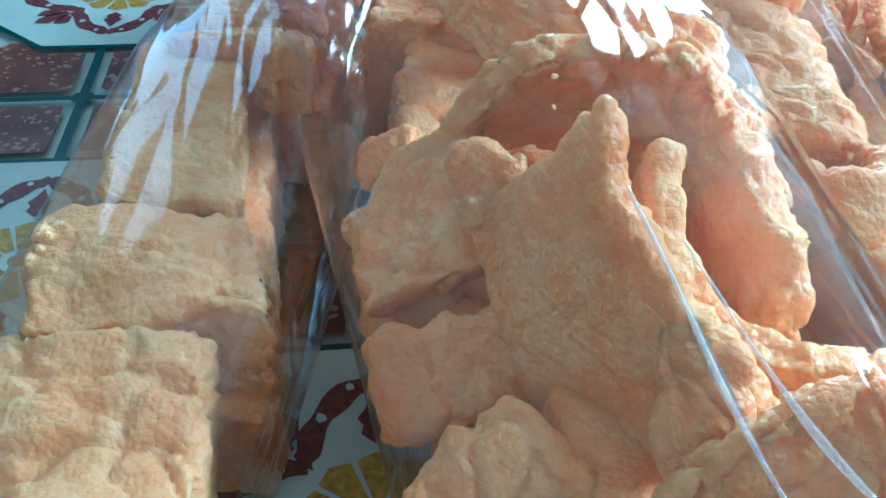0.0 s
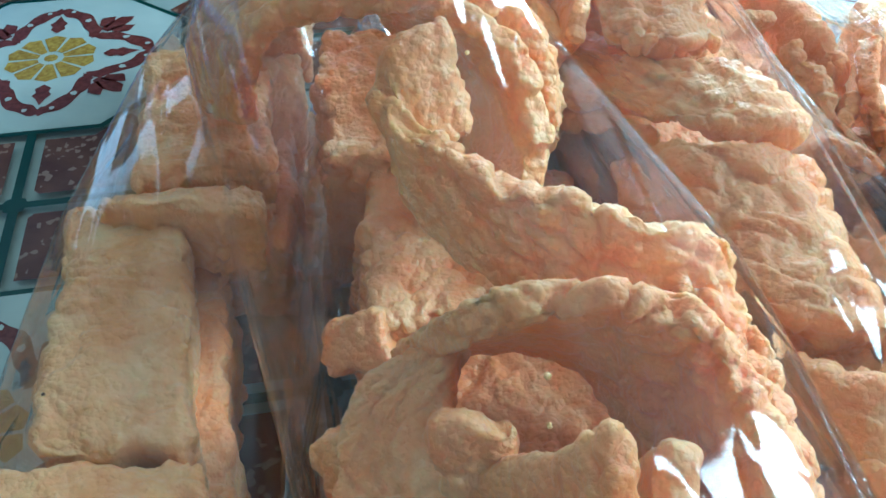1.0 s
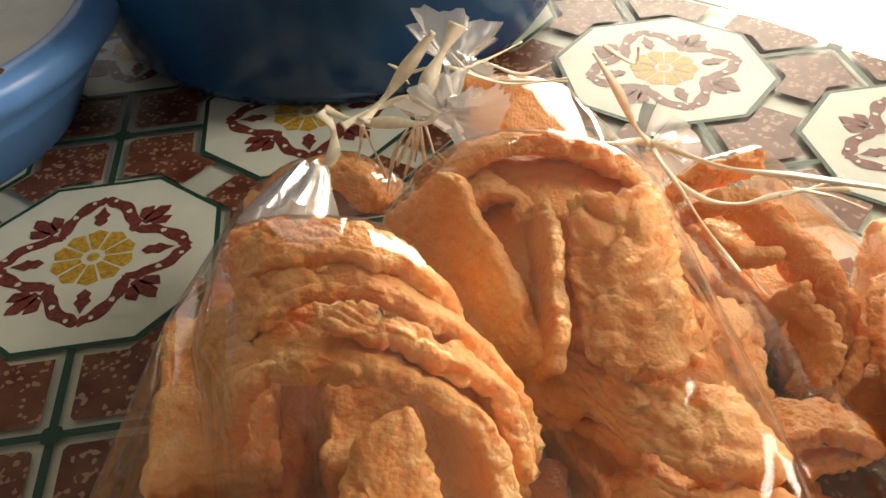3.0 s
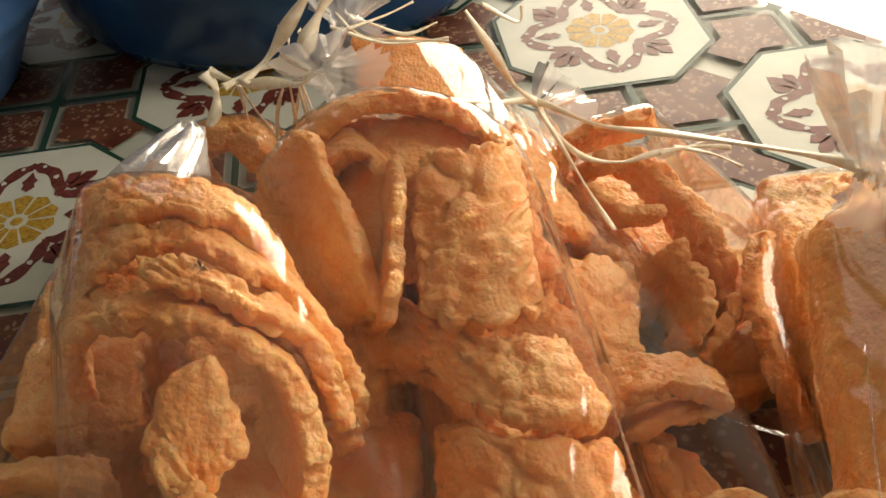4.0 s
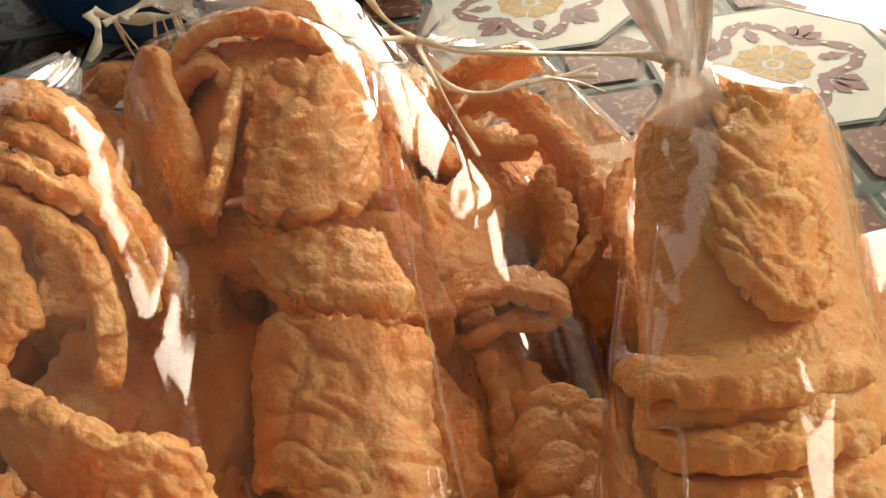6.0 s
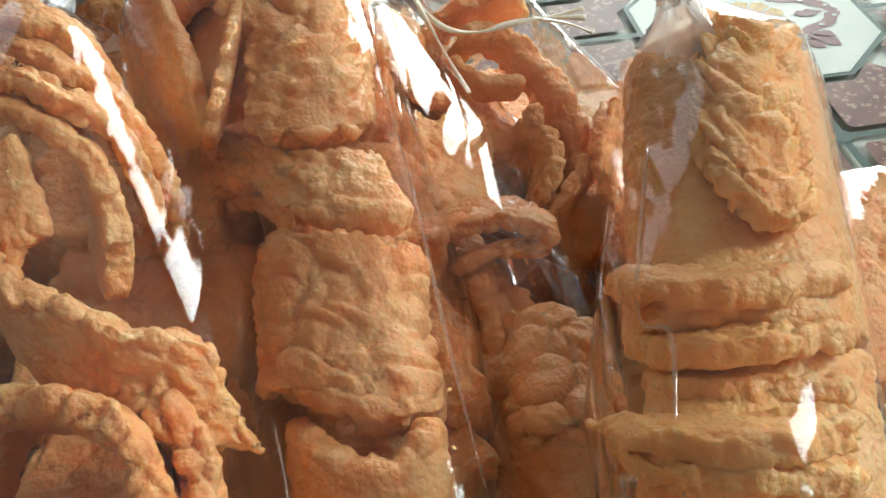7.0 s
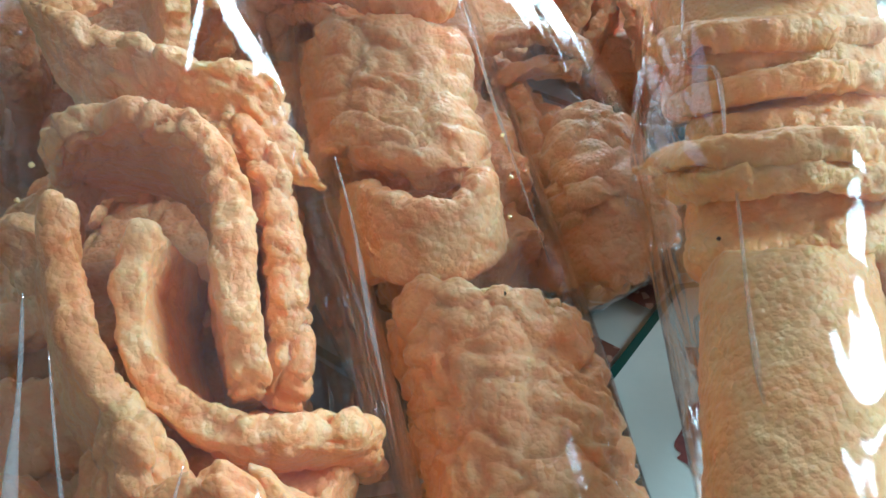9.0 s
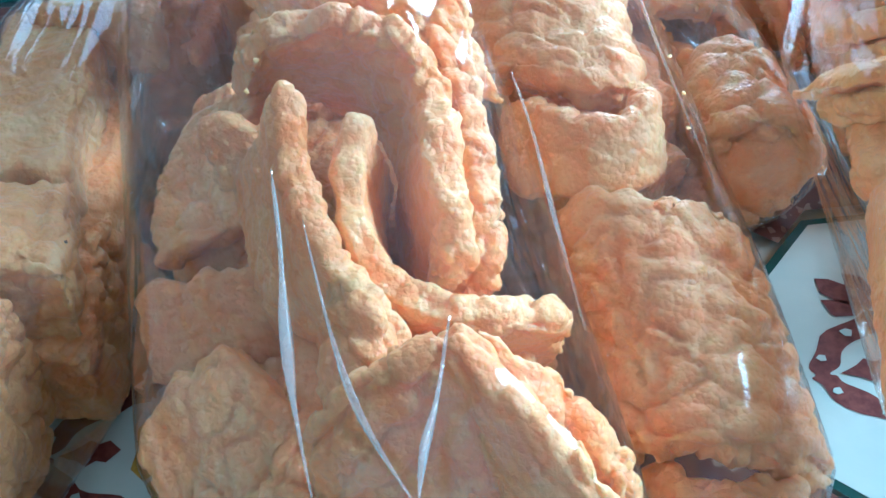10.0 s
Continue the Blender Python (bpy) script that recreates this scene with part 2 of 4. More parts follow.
def lathe(name, profile, mats, segments=96, index=None):
    verts, faces, idx = [], [], []
    for r, z in profile:
        for k in range(segments):
            a = 2 * math.pi * k / segments
            verts.append((r * math.cos(a), r * math.sin(a), z))
    for i in range(len(profile) - 1):
        for k in range(segments):
            n = (k + 1) % segments
            faces.append((i * segments + k, i * segments + n, (i + 1) * segments + n, (i + 1) * segments + k))
            idx.append(index[i] if index else 0)
    return mesh_of(name, verts, faces, mats, idx, True)


# ---- room ----
def setting(name, me, label, category):
    return tagged(new(name, me), label, category, kind="structure")


setting("floor", box("floor", (-2.2, -2.2, -0.84), (2.4, 3.4, -0.76), FLOOR), "pale glossy tiled floor in strong daylight", "floor")
# Walls and ceiling are unseen, added to enclose the light around the lamp openings.
setting("ceiling", box("ceiling", (-2.2, -2.2, 1.75), (1.8, 1.98, 1.83), WALL), "unseen grey ceiling closing the room", "ceiling")
setting("wall_south", box("wall_south", (-2.2, -2.28, -0.76), (-1.4, -2.2, 1.75), WALL), "unseen grey wall beside an added window opening", "wall")
setting("wall_south_end", box("wall_south_end", (0.0, -2.28, -0.76), (1.8, -2.2, 1.75), WALL), "unseen grey wall beside an added window opening", "wall")
setting("wall_south_sill", box("wall_south_sill", (-1.4, -2.28, -0.76), (0.0, -2.2, 0.65), WALL), "unseen grey wall below an added window opening", "wall")
setting("wall_south_lintel", box("wall_south_lintel", (-1.4, -2.28, 1.65), (0.0, -2.2, 1.75), WALL), "unseen grey wall above an added window opening", "wall")
setting("wall_west", box("wall_west", (-2.28, -2.2, -0.76), (-2.2, 1.9, 1.75), WALL), "unseen plain grey wall closing the room", "wall")
setting("wall_east", box("wall_east", (1.72, -2.2, -0.76), (1.8, -1.1, 1.75), WALL), "unseen grey wall beside an added window opening", "wall")
setting("wall_east_sill", box("wall_east_sill", (1.72, -1.1, -0.76), (1.8, 0.4, 0.45), WALL), "unseen grey wall below an added window opening", "wall")
setting("wall_east_lintel", box("wall_east_lintel", (1.72, -1.1, 1.55), (1.8, 0.4, 1.75), WALL), "unseen grey wall above an added window opening", "wall")
setting("wall_east_end", box("wall_east_end", (1.72, 0.4, -0.76), (1.8, 1.9, 1.75), WALL), "unseen grey wall near a doorway", "wall")
# unseen far wall with a doorway (x 0.55 to 1.7) and an added window opening (x -1.2 to -0.3)
setting("wall_north", box("wall_north", (-2.2, 1.9, -0.76), (-1.2, 1.98, 1.75), WALL), "unseen grey wall beside an added window opening", "wall")
setting("wall_north_pier", box("wall_north_pier", (-0.3, 1.9, -0.76), (0.55, 1.98, 1.75), WALL), "unseen grey wall pier between added window opening and doorway", "wall")
setting("wall_north_end", box("wall_north_end", (1.7, 1.9, -0.76), (1.8, 1.98, 1.75), WALL), "unseen grey wall beside a doorway", "wall")
setting("wall_north_sill", box("wall_north_sill", (-1.2, 1.9, -0.76), (-0.3, 1.98, 0.6), WALL), "unseen grey wall below an added window opening", "wall")
setting("wall_north_lintel", box("wall_north_lintel", (-1.2, 1.9, 1.5), (-0.3, 1.98, 1.75), WALL), "unseen grey wall above an added window opening", "wall")
setting("wall_north_head", box("wall_north_head", (0.55, 1.9, 1.45), (1.7, 1.98, 1.75), WALL), "unseen grey wall above a doorway", "wall")

# ---- table and printed vinyl cloth ----
EDGE_N = Vector((0.81, 0.586, 0)).normalized()   # towards the free edge of the table
EDGE_D = Vector((0.586, -0.81, 0)).normalized()
EDGE = 0.349


def table_frame(u, v, z):
    """u across towards the free edge, v along it."""
    return EDGE_N * u + EDGE_D * v + Vector((0, 0, z))


table = thing("table", table_frame(-0.1, 0.1, -0.76), "wooden table under a patterned vinyl cloth", "table")
TABLE_M = Matrix((EDGE_N, EDGE_D, (0, 0, 1))).transposed().to_4x4()
TO_TABLE = Matrix.Translation(-table.location)


def on_table(me, name, parent, label=""):
    ob = part(name, me, parent, label)
    ob.matrix_local = TO_TABLE @ TABLE_M
    return ob


on_table(box("tabletop", (-0.62, -0.75, -0.034), (EDGE - 0.003, 0.85, -0.004), WOOD, 0.003), "tabletop", table)
for u, v in ((-0.56, -0.68), (-0.56, 0.78), (EDGE - 0.08, -0.68), (EDGE - 0.08, 0.78)):
    on_table(box("leg", (u - 0.03, v - 0.03, -0.76), (u + 0.03, v + 0.03, -0.035), WOOD, 0.004), "leg", table)

PITCH = 0.09
HALF, CUT = 0.555, 0.255


def clipped(poly):
    """Keep what lies on the table side of the free edge."""
    out = []
    for a, b in zip(poly, poly[1:] + poly[:1]):
        da, db = [EDGE - 0.0015 - (EDGE_N.x * p[0] + EDGE_N.y * p[1]) for p in (a, b)]
        if da >= 0:
            out.append(a)
        if (da >= 0) != (db >= 0):
            k = da / (da - db)
            out.append((a[0] + k * (b[0] - a[0]), a[1] + k * (b[1] - a[1])))
    return out


PRINT = {"v": [], "f": [], "i": []}
LAYER = {0: 0.0, 1: 0.00015, 2: 0.0003, 3: 0.00045}


def ink(poly, mat, layer):
    poly = clipped(poly)
    if len(poly) < 3:
        return
    n = len(PRINT["v"])
    PRINT["v"] += [(x, y, LAYER[layer]) for x, y in poly]
    PRINT["f"].append(tuple(range(n, n + len(poly))))
    PRINT["i"].append(mat)


def octagon(cx, cy, half, cut):
    return [(cx + PITCH * x, cy + PITCH * y) for x, y in ((half, -cut), (half, cut), (cut, half), (-cut, half), (-half, cut), (-half, -cut), (-cut, -half), (cut, -half))]


def bar(x0, y0, x1, y1, w):
    d = Vector((x1 - x0, y1 - y0)).normalized() * w / 2
    return [(x0 - d.y, y0 + d.x), (x0 + d.y, y0 - d.x), (x1 + d.y, y1 - d.x), (x1 - d.y, y1 + d.x)]


def flower(cx, cy):
    """Ochre rosette with spokes, a waving maroon band and leafy tufts."""
    def pt(r, a):
        return (cx + PITCH * r * math.cos(a), cy + PITCH * r * math.sin(a))
    steps = 10
    for k in range(steps):
        a0, a1 = 2 * math.pi * (k + 0.1) / steps, 2 * math.pi * (k + 0.9) / steps
        ink([pt(0.055, a0), pt(0.175, a0 - 0.02), pt(0.192, (a0 + a1) / 2), pt(0.175, a1 + 0.02), pt(0.055, a1)], 3, 2)
    ink([pt(0.03, 2 * math.pi * k / 10) for k in range(10)], 3, 2)
    n = 160
    edge = []
    for j in range(n):
        a = 2 * math.pi * j / n
        c = math.cos(4 * a)
        lobe = math.copysign(abs(c) ** 0.7, c)
        mid = 0.33 + 0.088 * lobe
        slope = abs(math.sin(4 * a))
        wide = 0.022 + 0.019 * slope + 0.007 * math.sin(28 * a)
        swing = 0.10 * math.sin(8 * a)
        edge.append((pt(mid - wide, a - swing), pt(mid + wide, a - swing)))
    for j in range(n):
        (p, q), (r, t) = edge[j], edge[(j + 1) % n]
        ink([p, q, t, r], 2, 2)
    for k in range(4):
        a = math.pi * k / 2
        ink([pt(0.215, a), pt(0.25, a - 0.13), pt(0.275, a - 0.09), pt(0.30, a - 0.13), pt(0.325, a - 0.06), pt(0.372, a), pt(0.325, a + 0.06), pt(0.30, a + 0.13), pt(0.275, a + 0.09), pt(0.25, a + 0.13)], 2, 3)
        b = a + math.pi / 4
        for da, r0, r1 in ((-0.16, 0.31, 0.41), (0.0, 0.29, 0.455), (0.16, 0.31, 0.41)):
            c = b + da
            ink([pt(r0, b + da * 0.6 - 0.07), pt((r0 + r1) / 2, c - 0.10), pt(r1 - 0.03, c - 0.07), pt(r1, c - 0.02), pt(r1 - 0.02, c + 0.03), pt(r1 - 0.035, c + 0.08), pt((r0 + r1) / 2, c + 0.09), pt(r0, b + da * 0.6 + 0.07)], 2, 3)
    LAYER[3] += 0.00015
    for k in range(8):
        a = 2 * math.pi * (k + 0.5) / 8
        ink([pt(0.318, a - 0.035), pt(0.335, a - 0.04), pt(0.35, a), pt(0.335, a + 0.04), pt(0.318, a + 0.035)], 0, 3)
    for k in range(4):
        for da in (-0.13, 0.13):
            a = math.pi * k / 2 + da
            ink([pt(0.395, a - 0.022), pt(0.41, a - 0.025), pt(0.42, a), pt(0.41, a + 0.025), pt(0.395, a + 0.022)], 0, 3)


for i in range(-6, 9):
    for j in range(-8, 7):
        cx, cy = i * PITCH, j * PITCH
        if EDGE_N.x * cx + EDGE_N.y * cy > EDGE + 0.1:
            continue
        if (i + j) % 2 == 0:
            ink(octagon(cx, cy, HALF + 0.012, CUT + 0.006), 1, 2)
            ink(octagon(cx, cy, HALF - 0.012, CUT - 0.006), 0, 3)
            LAYER.update({2: 0.0006, 3: 0.00075})
            flower(cx, cy)
            LAYER.update({2: 0.0003, 3: 0.00045})
        else:
            arm = 1 - HALF
            for dx, dy in ((1, 0), (-1, 0), (0, 1), (0, -1)):
                ink(bar(cx, cy, cx + dx * arm * PITCH, cy + dy * arm * PITCH, 0.0032), 1, 1)
            ink([(cx + 0.0042 * math.cos(a * math.pi / 4), cy + 0.0042 * math.sin(a * math.pi / 4)) for a in range(8)], 1, 2)
            g, w = 0.055, 0.055                      # gaps beside the line and beside the octagons
            a, h = arm - w, CUT - 0.02
            poly = [(g + 0.02, g), (a, g), (a, h), (a + 0.125, h + 0.125), (h + 0.125, a + 0.125), (h, a), (g, a), (g, g + 0.02)]
            for sx in (1, -1):
                for sy in (1, -1):
                    pts = [(cx + sx * PITCH * x, cy + sy * PITCH * y) for x, y in poly]
                    ink(pts if sx * sy > 0 else pts[::-1], 4, 1)

cloth = thing("tablecloth", (0.1, 0, 0), "patterned vinyl tablecloth with cream octagons and speckled brown tiles", "tablecloth")


def cloth_sheet():
    """The cloth's body: flat on the table, bent over the free edge and hanging."""
    prof = [(-0.64, 0.0)] + [(EDGE - 0.0015 + 0.006 * math.sin(a * math.pi / 12), -0.0005 - 0.006 * (1 - math.cos(a * math.pi / 12))) for a in range(7)]
    prof += [(EDGE + 0.006, -0.03), (EDGE + 0.009, -0.1), (EDGE + 0.005, -0.16)]
    verts, faces = [], []
    n = 60
    for k in range(n + 1):
        v = -0.78 + 1.66 * k / n
        for m, (u, z) in enumerate(prof):
            sway = 0.006 * math.sin(23 * v) * max(0, -z) / 0.1
            verts.append(EDGE_N * (u + sway) + EDGE_D * v + Vector((0, 0, z - 0.0022)))
    m = len(prof)
    for k in range(n):
        for q in range(m - 1):
            faces.append((k * m + q, k * m + q + 1, (k + 1) * m + q + 1, (k + 1) * m + q))
    return mesh_of("cloth_body", verts, faces, [VINYL_CREAM], None, True)


body = part("cloth_body", cloth_sheet(), cloth)
body.matrix_local = Matrix.Translation((-0.1, 0, 0))
thick = body.modifiers.new("thickness", "SOLIDIFY")
thick.thickness, thick.offset = 0.0012, 0
printed = part("printed_pattern", mesh_of("printed_pattern", PRINT["v"], PRINT["f"], [VINYL_CREAM, VINYL_GREEN, VINYL_MAROON, VINYL_YELLOW, VINYL_BROWN], PRINT["i"]), cloth, "printed octagons, rosettes and speckled brown tiles")
printed.matrix_local = Matrix.Translation((-0.1, 0, 0.0003))

# ---- basins behind the bags ----
basin = thing("basin", (0.112, 0.208, 0.0016), "dark blue plastic basin standing on the tablecloth", "basin")
part("bowl", lathe("bowl", [(0.0, 0.0), (0.112, 0.0), (0.120, 0.003), (0.126, 0.012), (0.133, 0.04), (0.146, 0.085), (0.160, 0.125), (0.156, 0.127), (0.142, 0.085), (0.129, 0.042), (0.118, 0.012), (0.0, 0.008)], [BLUE]), basin)
part("rim", lathe("rim", [(0.1605, 0.1255), (0.170, 0.129), (0.172, 0.126), (0.174, 0.132), (0.168, 0.136), (0.1555, 0.1275)], [BLUE]), basin)
part("foot_ring", lathe("foot_ring", [(0.100, 0.0), (0.100, -0.0006), (0.110, -0.0006), (0.114, 0.002)], [BLUE]), basin)
tub = thing("tub", (-0.108, 0.115, 0.001), "light blue plastic tub with a pale flat lid on the tablecloth", "tub")
part("wall", lathe("wall", [(0.0, 0.0), (0.078, 0.0), (0.084, 0.003), (0.100, 0.03), (0.106, 0.036), (0.107, 0.045), (0.113, 0.048)], [LIGHT_BLUE]), tub)
part("rim", lathe("rim", [(0.1135, 0.0475), (0.118, 0.049), (0.1195, 0.054), (0.119, 0.060), (0.115, 0.063), (0.106, 0.0635), (0.101, 0.060), (0.1, 0.056)], [LIGHT_BLUE]), tub)
part("lid", lathe("lid", [(0.0995, 0.0575), (0.094, 0.0555), (0.05, 0.055), (0.0, 0.055)], [PALE]), tub, "pale grey flat lid")


# ---- crackers ----
def shell_grid(w, l, th, step):
    """Points and quads of a box's surface, cut finely, as whole-number steps."""
    n = [max(4, round(a / step)) for a in (w, l, th)]
    ids, pts, quads = {}, [], []

    def vid(i, j, k):
        key = (i, j, k)
        if key not in ids:
            ids[key] = len(pts)
            pts.append((i / n[0] - 0.5, j / n[1] - 0.5, k / n[2] - 0.5))
        return ids[key]
    for i in range(n[0]):
        for j in range(n[1]):
            quads.append((vid(i, j, n[2]), vid(i + 1, j, n[2]), vid(i + 1, j + 1, n[2]), vid(i, j + 1, n[2])))
            quads.append((vid(i, j, 0), vid(i, j + 1, 0), vid(i + 1, j + 1, 0), vid(i + 1, j, 0)))
    for i in range(n[0]):
        for k in range(n[2]):
            quads.append((vid(i, 0, k), vid(i + 1, 0, k), vid(i + 1, 0, k + 1), vid(i, 0, k + 1)))
            quads.append((vid(i, n[1], k), vid(i, n[1], k + 1), vid(i + 1, n[1], k + 1), vid(i + 1, n[1], k)))
    for j in range(n[1]):
        for k in range(n[2]):
            quads.append((vid(0, j, k), vid(0, j, k + 1), vid(0, j + 1, k + 1), vid(0, j + 1, k)))
            quads.append((vid(n[0], j, k), vid(n[0], j + 1, k), vid(n[0], j + 1, k + 1), vid(n[0], j, k + 1)))
    return np.array(pts) * (w, l, th), np.array(quads)


def unit(a):
    return a / np.maximum(np.linalg.norm(a, axis=-1, keepdims=True), 1e-9)


def normals_of(p, q):
    fn = np.cross(p[q[:, 2]] - p[q[:, 0]], p[q[:, 3]] - p[q[:, 1]])
    vn = np.zeros_like(p)
    for c in range(4):
        np.add.at(vn, q[:, c], fn)
    return unit(vn)


def cracker_mesh(w, l, th, radius, bend, seed, rough, mat, step=0.0009):
    """A puffed slab: round edges, uneven outline, bent round its length, blistered and cracked all over."""
    p, q = shell_grid(w, l, th, step)
    half = np.array((w, l, th)) / 2
    r = min(half.min() * 0.6, 0.0027)
    core = np.clip(p, -(half - r), half - r)
    p = core + unit(p - core) * np.minimum(r, np.linalg.norm(p - core, axis=1, keepdims=True))
    shift = Vector((seed * 1.37, seed * 2.11, seed * 0.73))
    # uneven outline and thickness
    for n, v in enumerate(p):
        s = Vector((v[0], v[1], 0)) * 42 + shift
        p[n, 0] += 0.0030 * (v[0] / half[0]) * noise.noise(s)
        p[n, 1] += 0.0024 * (v[1] / half[1]) * noise.noise(s + Vector((7, 3, 1)))
        e = Vector((v[0], v[1], 0)) * 170 + shift
        p[n, 0] += 0.0020 * (v[0] / half[0]) ** 3 * noise.noise(e)
        p[n, 1] += 0.0022 * (v[1] / half[1]) ** 3 * noise.noise(e + Vector((4, 8, 2)))
        p[n, 2] *= 1 + 0.12 * noise.noise(s * 1.3 + Vector((2, 9, 4)))
        p[n, 2] += 0.0012 * noise.noise(s * 0.8 + Vector((5, 1, 8)))
    flat = p.copy()
    if bend:
        reach = radius * radians(bend) / 2
        s = np.clip(flat[:, 0], -reach, reach)
        rest = flat[:, 0] - s
        a = s / radius
        p[:, 0] = (radius + flat[:, 2]) * np.sin(a) + rest * np.cos(a)
        p[:, 2] = (radius + flat[:, 2]) * np.cos(a) - radius - rest * np.sin(a)
    return blistered(p, q, flat, shift, rough, mat)


def blistered(p, q, flat, shift, rough, mat):
    """Blisters with cracks between them, and a fine crumb."""
    nrm = normals_of(p, q)
    puff = np.empty(len(p))
    for n, v in enumerate(flat):
        s = Vector(v)
        bend_in = Vector((noise.noise(s * 130 + shift), noise.noise(s * 130 - shift), 0)) * 0.6
        d = noise.voronoi(s * (140 if rough < 1.25 else 95) + bend_in + shift)[0]
        dome = 1 - min(1.0, d[0] * 1.15) ** 2
        slit = max(0.0, 1 - (d[1] - d[0]) * 6.5)
        d2 = noise.voronoi(s * 290 + bend_in * 1.6 + shift)[0]
        dome2 = 1 - min(1.0, d2[0] * 1.15) ** 2
        wide = noise.noise(s * 50 + shift)
        amount = min(1.0, max(0.12 if rough < 1.25 else 0.7, 0.55 + 1.3 * noise.noise(s * 36 - shift)))
        puff[n] = rough * amount * (0.0010 * (dome - 0.6) - 0.0018 * slit) + (0.4 + 0.6 * rough) * 0.0008 * (dome2 - 0.5) + 0.0005 * wide + 0.00045 * noise.noise(s * 480 + shift)
    return mesh_of("cracker", p + nrm * puff[:, None], q, [mat], None, True)


def curl_mesh(points, across, th, seed, rough, mat, step=0.0008):
    """A puffed sheet: its near edge follows a smooth line through the points, the sheet runs from there along across."""
    pts = [np.array(p) for p in points]
    pts = [2 * pts[0] - pts[1]] + pts + [2 * pts[-1] - pts[-2]]
    line = []
    for a, b, c, d in zip(pts, pts[1:], pts[2:], pts[3:]):
        for t in np.arange(0, 1, 0.05):
            line.append(0.5 * (2 * b + (c - a) * t + (2 * a - 5 * b + 4 * c - d) * t * t + (3 * b - a - 3 * c + d) * t ** 3))
    line.append(pts[-2])
    line = np.array(line)
    run = np.concatenate([[0], np.cumsum(np.linalg.norm(np.diff(line, axis=0), axis=1))])
    even = np.linspace(0, run[-1], 60)
    line = np.stack([np.interp(even, run, line[:, k]) for k in range(3)], -1)
    for _ in range(3):
        line[1:-1] = (line[:-2] + 2 * line[1:-1] + line[2:]) / 4
    w, l = run[-1], float(np.linalg.norm(across))
    p, q = shell_grid(w, l, th, step)
    half = np.array((w, l, th)) / 2
    r = min(half.min() * 0.75, 0.0032)
    core = np.clip(p, -(half - r), half - r)
    p = core + unit(p - core) * np.minimum(r, np.linalg.norm(p - core, axis=1, keepdims=True))
    shift = Vector((seed * 1.37, seed * 2.11, seed * 0.73))
    for n, v in enumerate(p):
        s = Vector((v[0], v[1], 0)) * 42 + shift
        e = Vector((v[0], v[1], 0)) * 170 + shift
        p[n, 0] += (0.0022 * noise.noise(s) + 0.0014 * noise.noise(e)) * (v[0] / half[0]) ** 3
        p[n, 1] += (0.0026 * noise.noise(s + Vector((7, 3, 1))) + 0.0024 * noise.noise(e + Vector((4, 8, 2))) + 0.0010 * noise.noise(e * 2.6)) * (v[1] / half[1])
        p[n, 2] *= 1 + 0.22 * noise.noise(s * 1.3 + Vector((2, 9, 4)))
        p[n, 2] += 0.0012 * noise.noise(s * 0.7 + Vector((5, 1, 8)))
    flat = p.copy()
    way = unit(np.gradient(line, axis=0))
    side = np.array(across) / l
    up = unit(np.cross(way, side))
    at = np.linspace(-half[0], half[0], 60)
    x = np.clip(flat[:, 0], -half[0], half[0])

    def along(a):
        return np.stack([np.interp(x, at, a[:, k]) for k in range(3)], -1)
    p = along(line) + along(way) * (flat[:, :1] - x[:, None]) + side * (flat[:, 1:2] + half[1]) + along(up) * flat[:, 2:]
    mid = p.mean(0)
    return mid, blistered(p - mid, q, flat, shift, rough, mat)


CRACKERS = {}


def cracker(bag, at, turn, w, l, th, radius=0.0, bend=0.0, seed=1, rough=1.0, mat=ORANGE):
    """One cracker of a bag. turn: heading, tilt, roll; the bend runs round the cracker's own length."""
    ob = part("cracker", cracker_mesh(w, l, th, radius, bend, seed, rough, mat), None)
    rz, rx, roll = turn
    ob.matrix_world = Matrix.Translation(at) @ pose(0, 0, 0, 0, 0, rz) @ pose(0, 0, 0, rx, 0, 0) @ pose(0, 0, 0, 0, roll, 0)
    CRACKERS.setdefault(bag, []).append(ob)
    return ob


def curl(bag, points, across, th, seed=1, rough=1.0, mat=ORANGE):
    """One curled cracker of a bag, along a line of a few points."""
    mid, me = curl_mesh(points, across, th, seed, rough, mat)
    ob = part("cracker", me, None)
    ob.matrix_world = Matrix.Translation(mid)
    CRACKERS.setdefault(bag, []).append(ob)
    return ob


# left bag: thick square pieces
cracker("blocks", (0.0870, -0.0635, 0.0417), (-7.0, 17.7, -10.7), 0.0227, 0.0312, 0.03, 0.0930, 14, seed=6)
cracker("blocks", (0.1038, -0.0435, 0.0594), (-26.7, -29.0, -6.5), 0.0512, 0.0200, 0.011, 0.0219, 134, seed=7)
cracker("blocks", (0.0716, -0.1125, 0.0157), (-6, 4, 0), 0.036, 0.09, 0.028, seed=71)
cracker("blocks", (0.0525, -0.2145, 0.0165), (0, 4, 0), 0.036, 0.1, 0.026, seed=72)

# pieces deep in the bag
cracker("arches", (0.0966, -0.2387, 0.0397), (16.8, 30.8, -42.2), 0.0173, 0.0259, 0.012, 0.0248, 40, seed=26)
cracker("arches", (0.0988, -0.2025, 0.0421), (-1.8, 42.8, -29.3), 0.0139, 0.0113, 0.012, 0.0570, 14, seed=27)
cracker("arches", (0.1360, -0.3068, 0.0360), (-5, 8, 0), 0.045, 0.06, 0.02, seed=28)
cracker("arches", (0.1247, -0.1352, 0.0358), (-6, 6, 0), 0.055, 0.05, 0.05, seed=73)
cracker("arches", (0.1252, -0.1802, 0.0294), (-8, 4, 6), 0.05, 0.05, 0.036, seed=74)
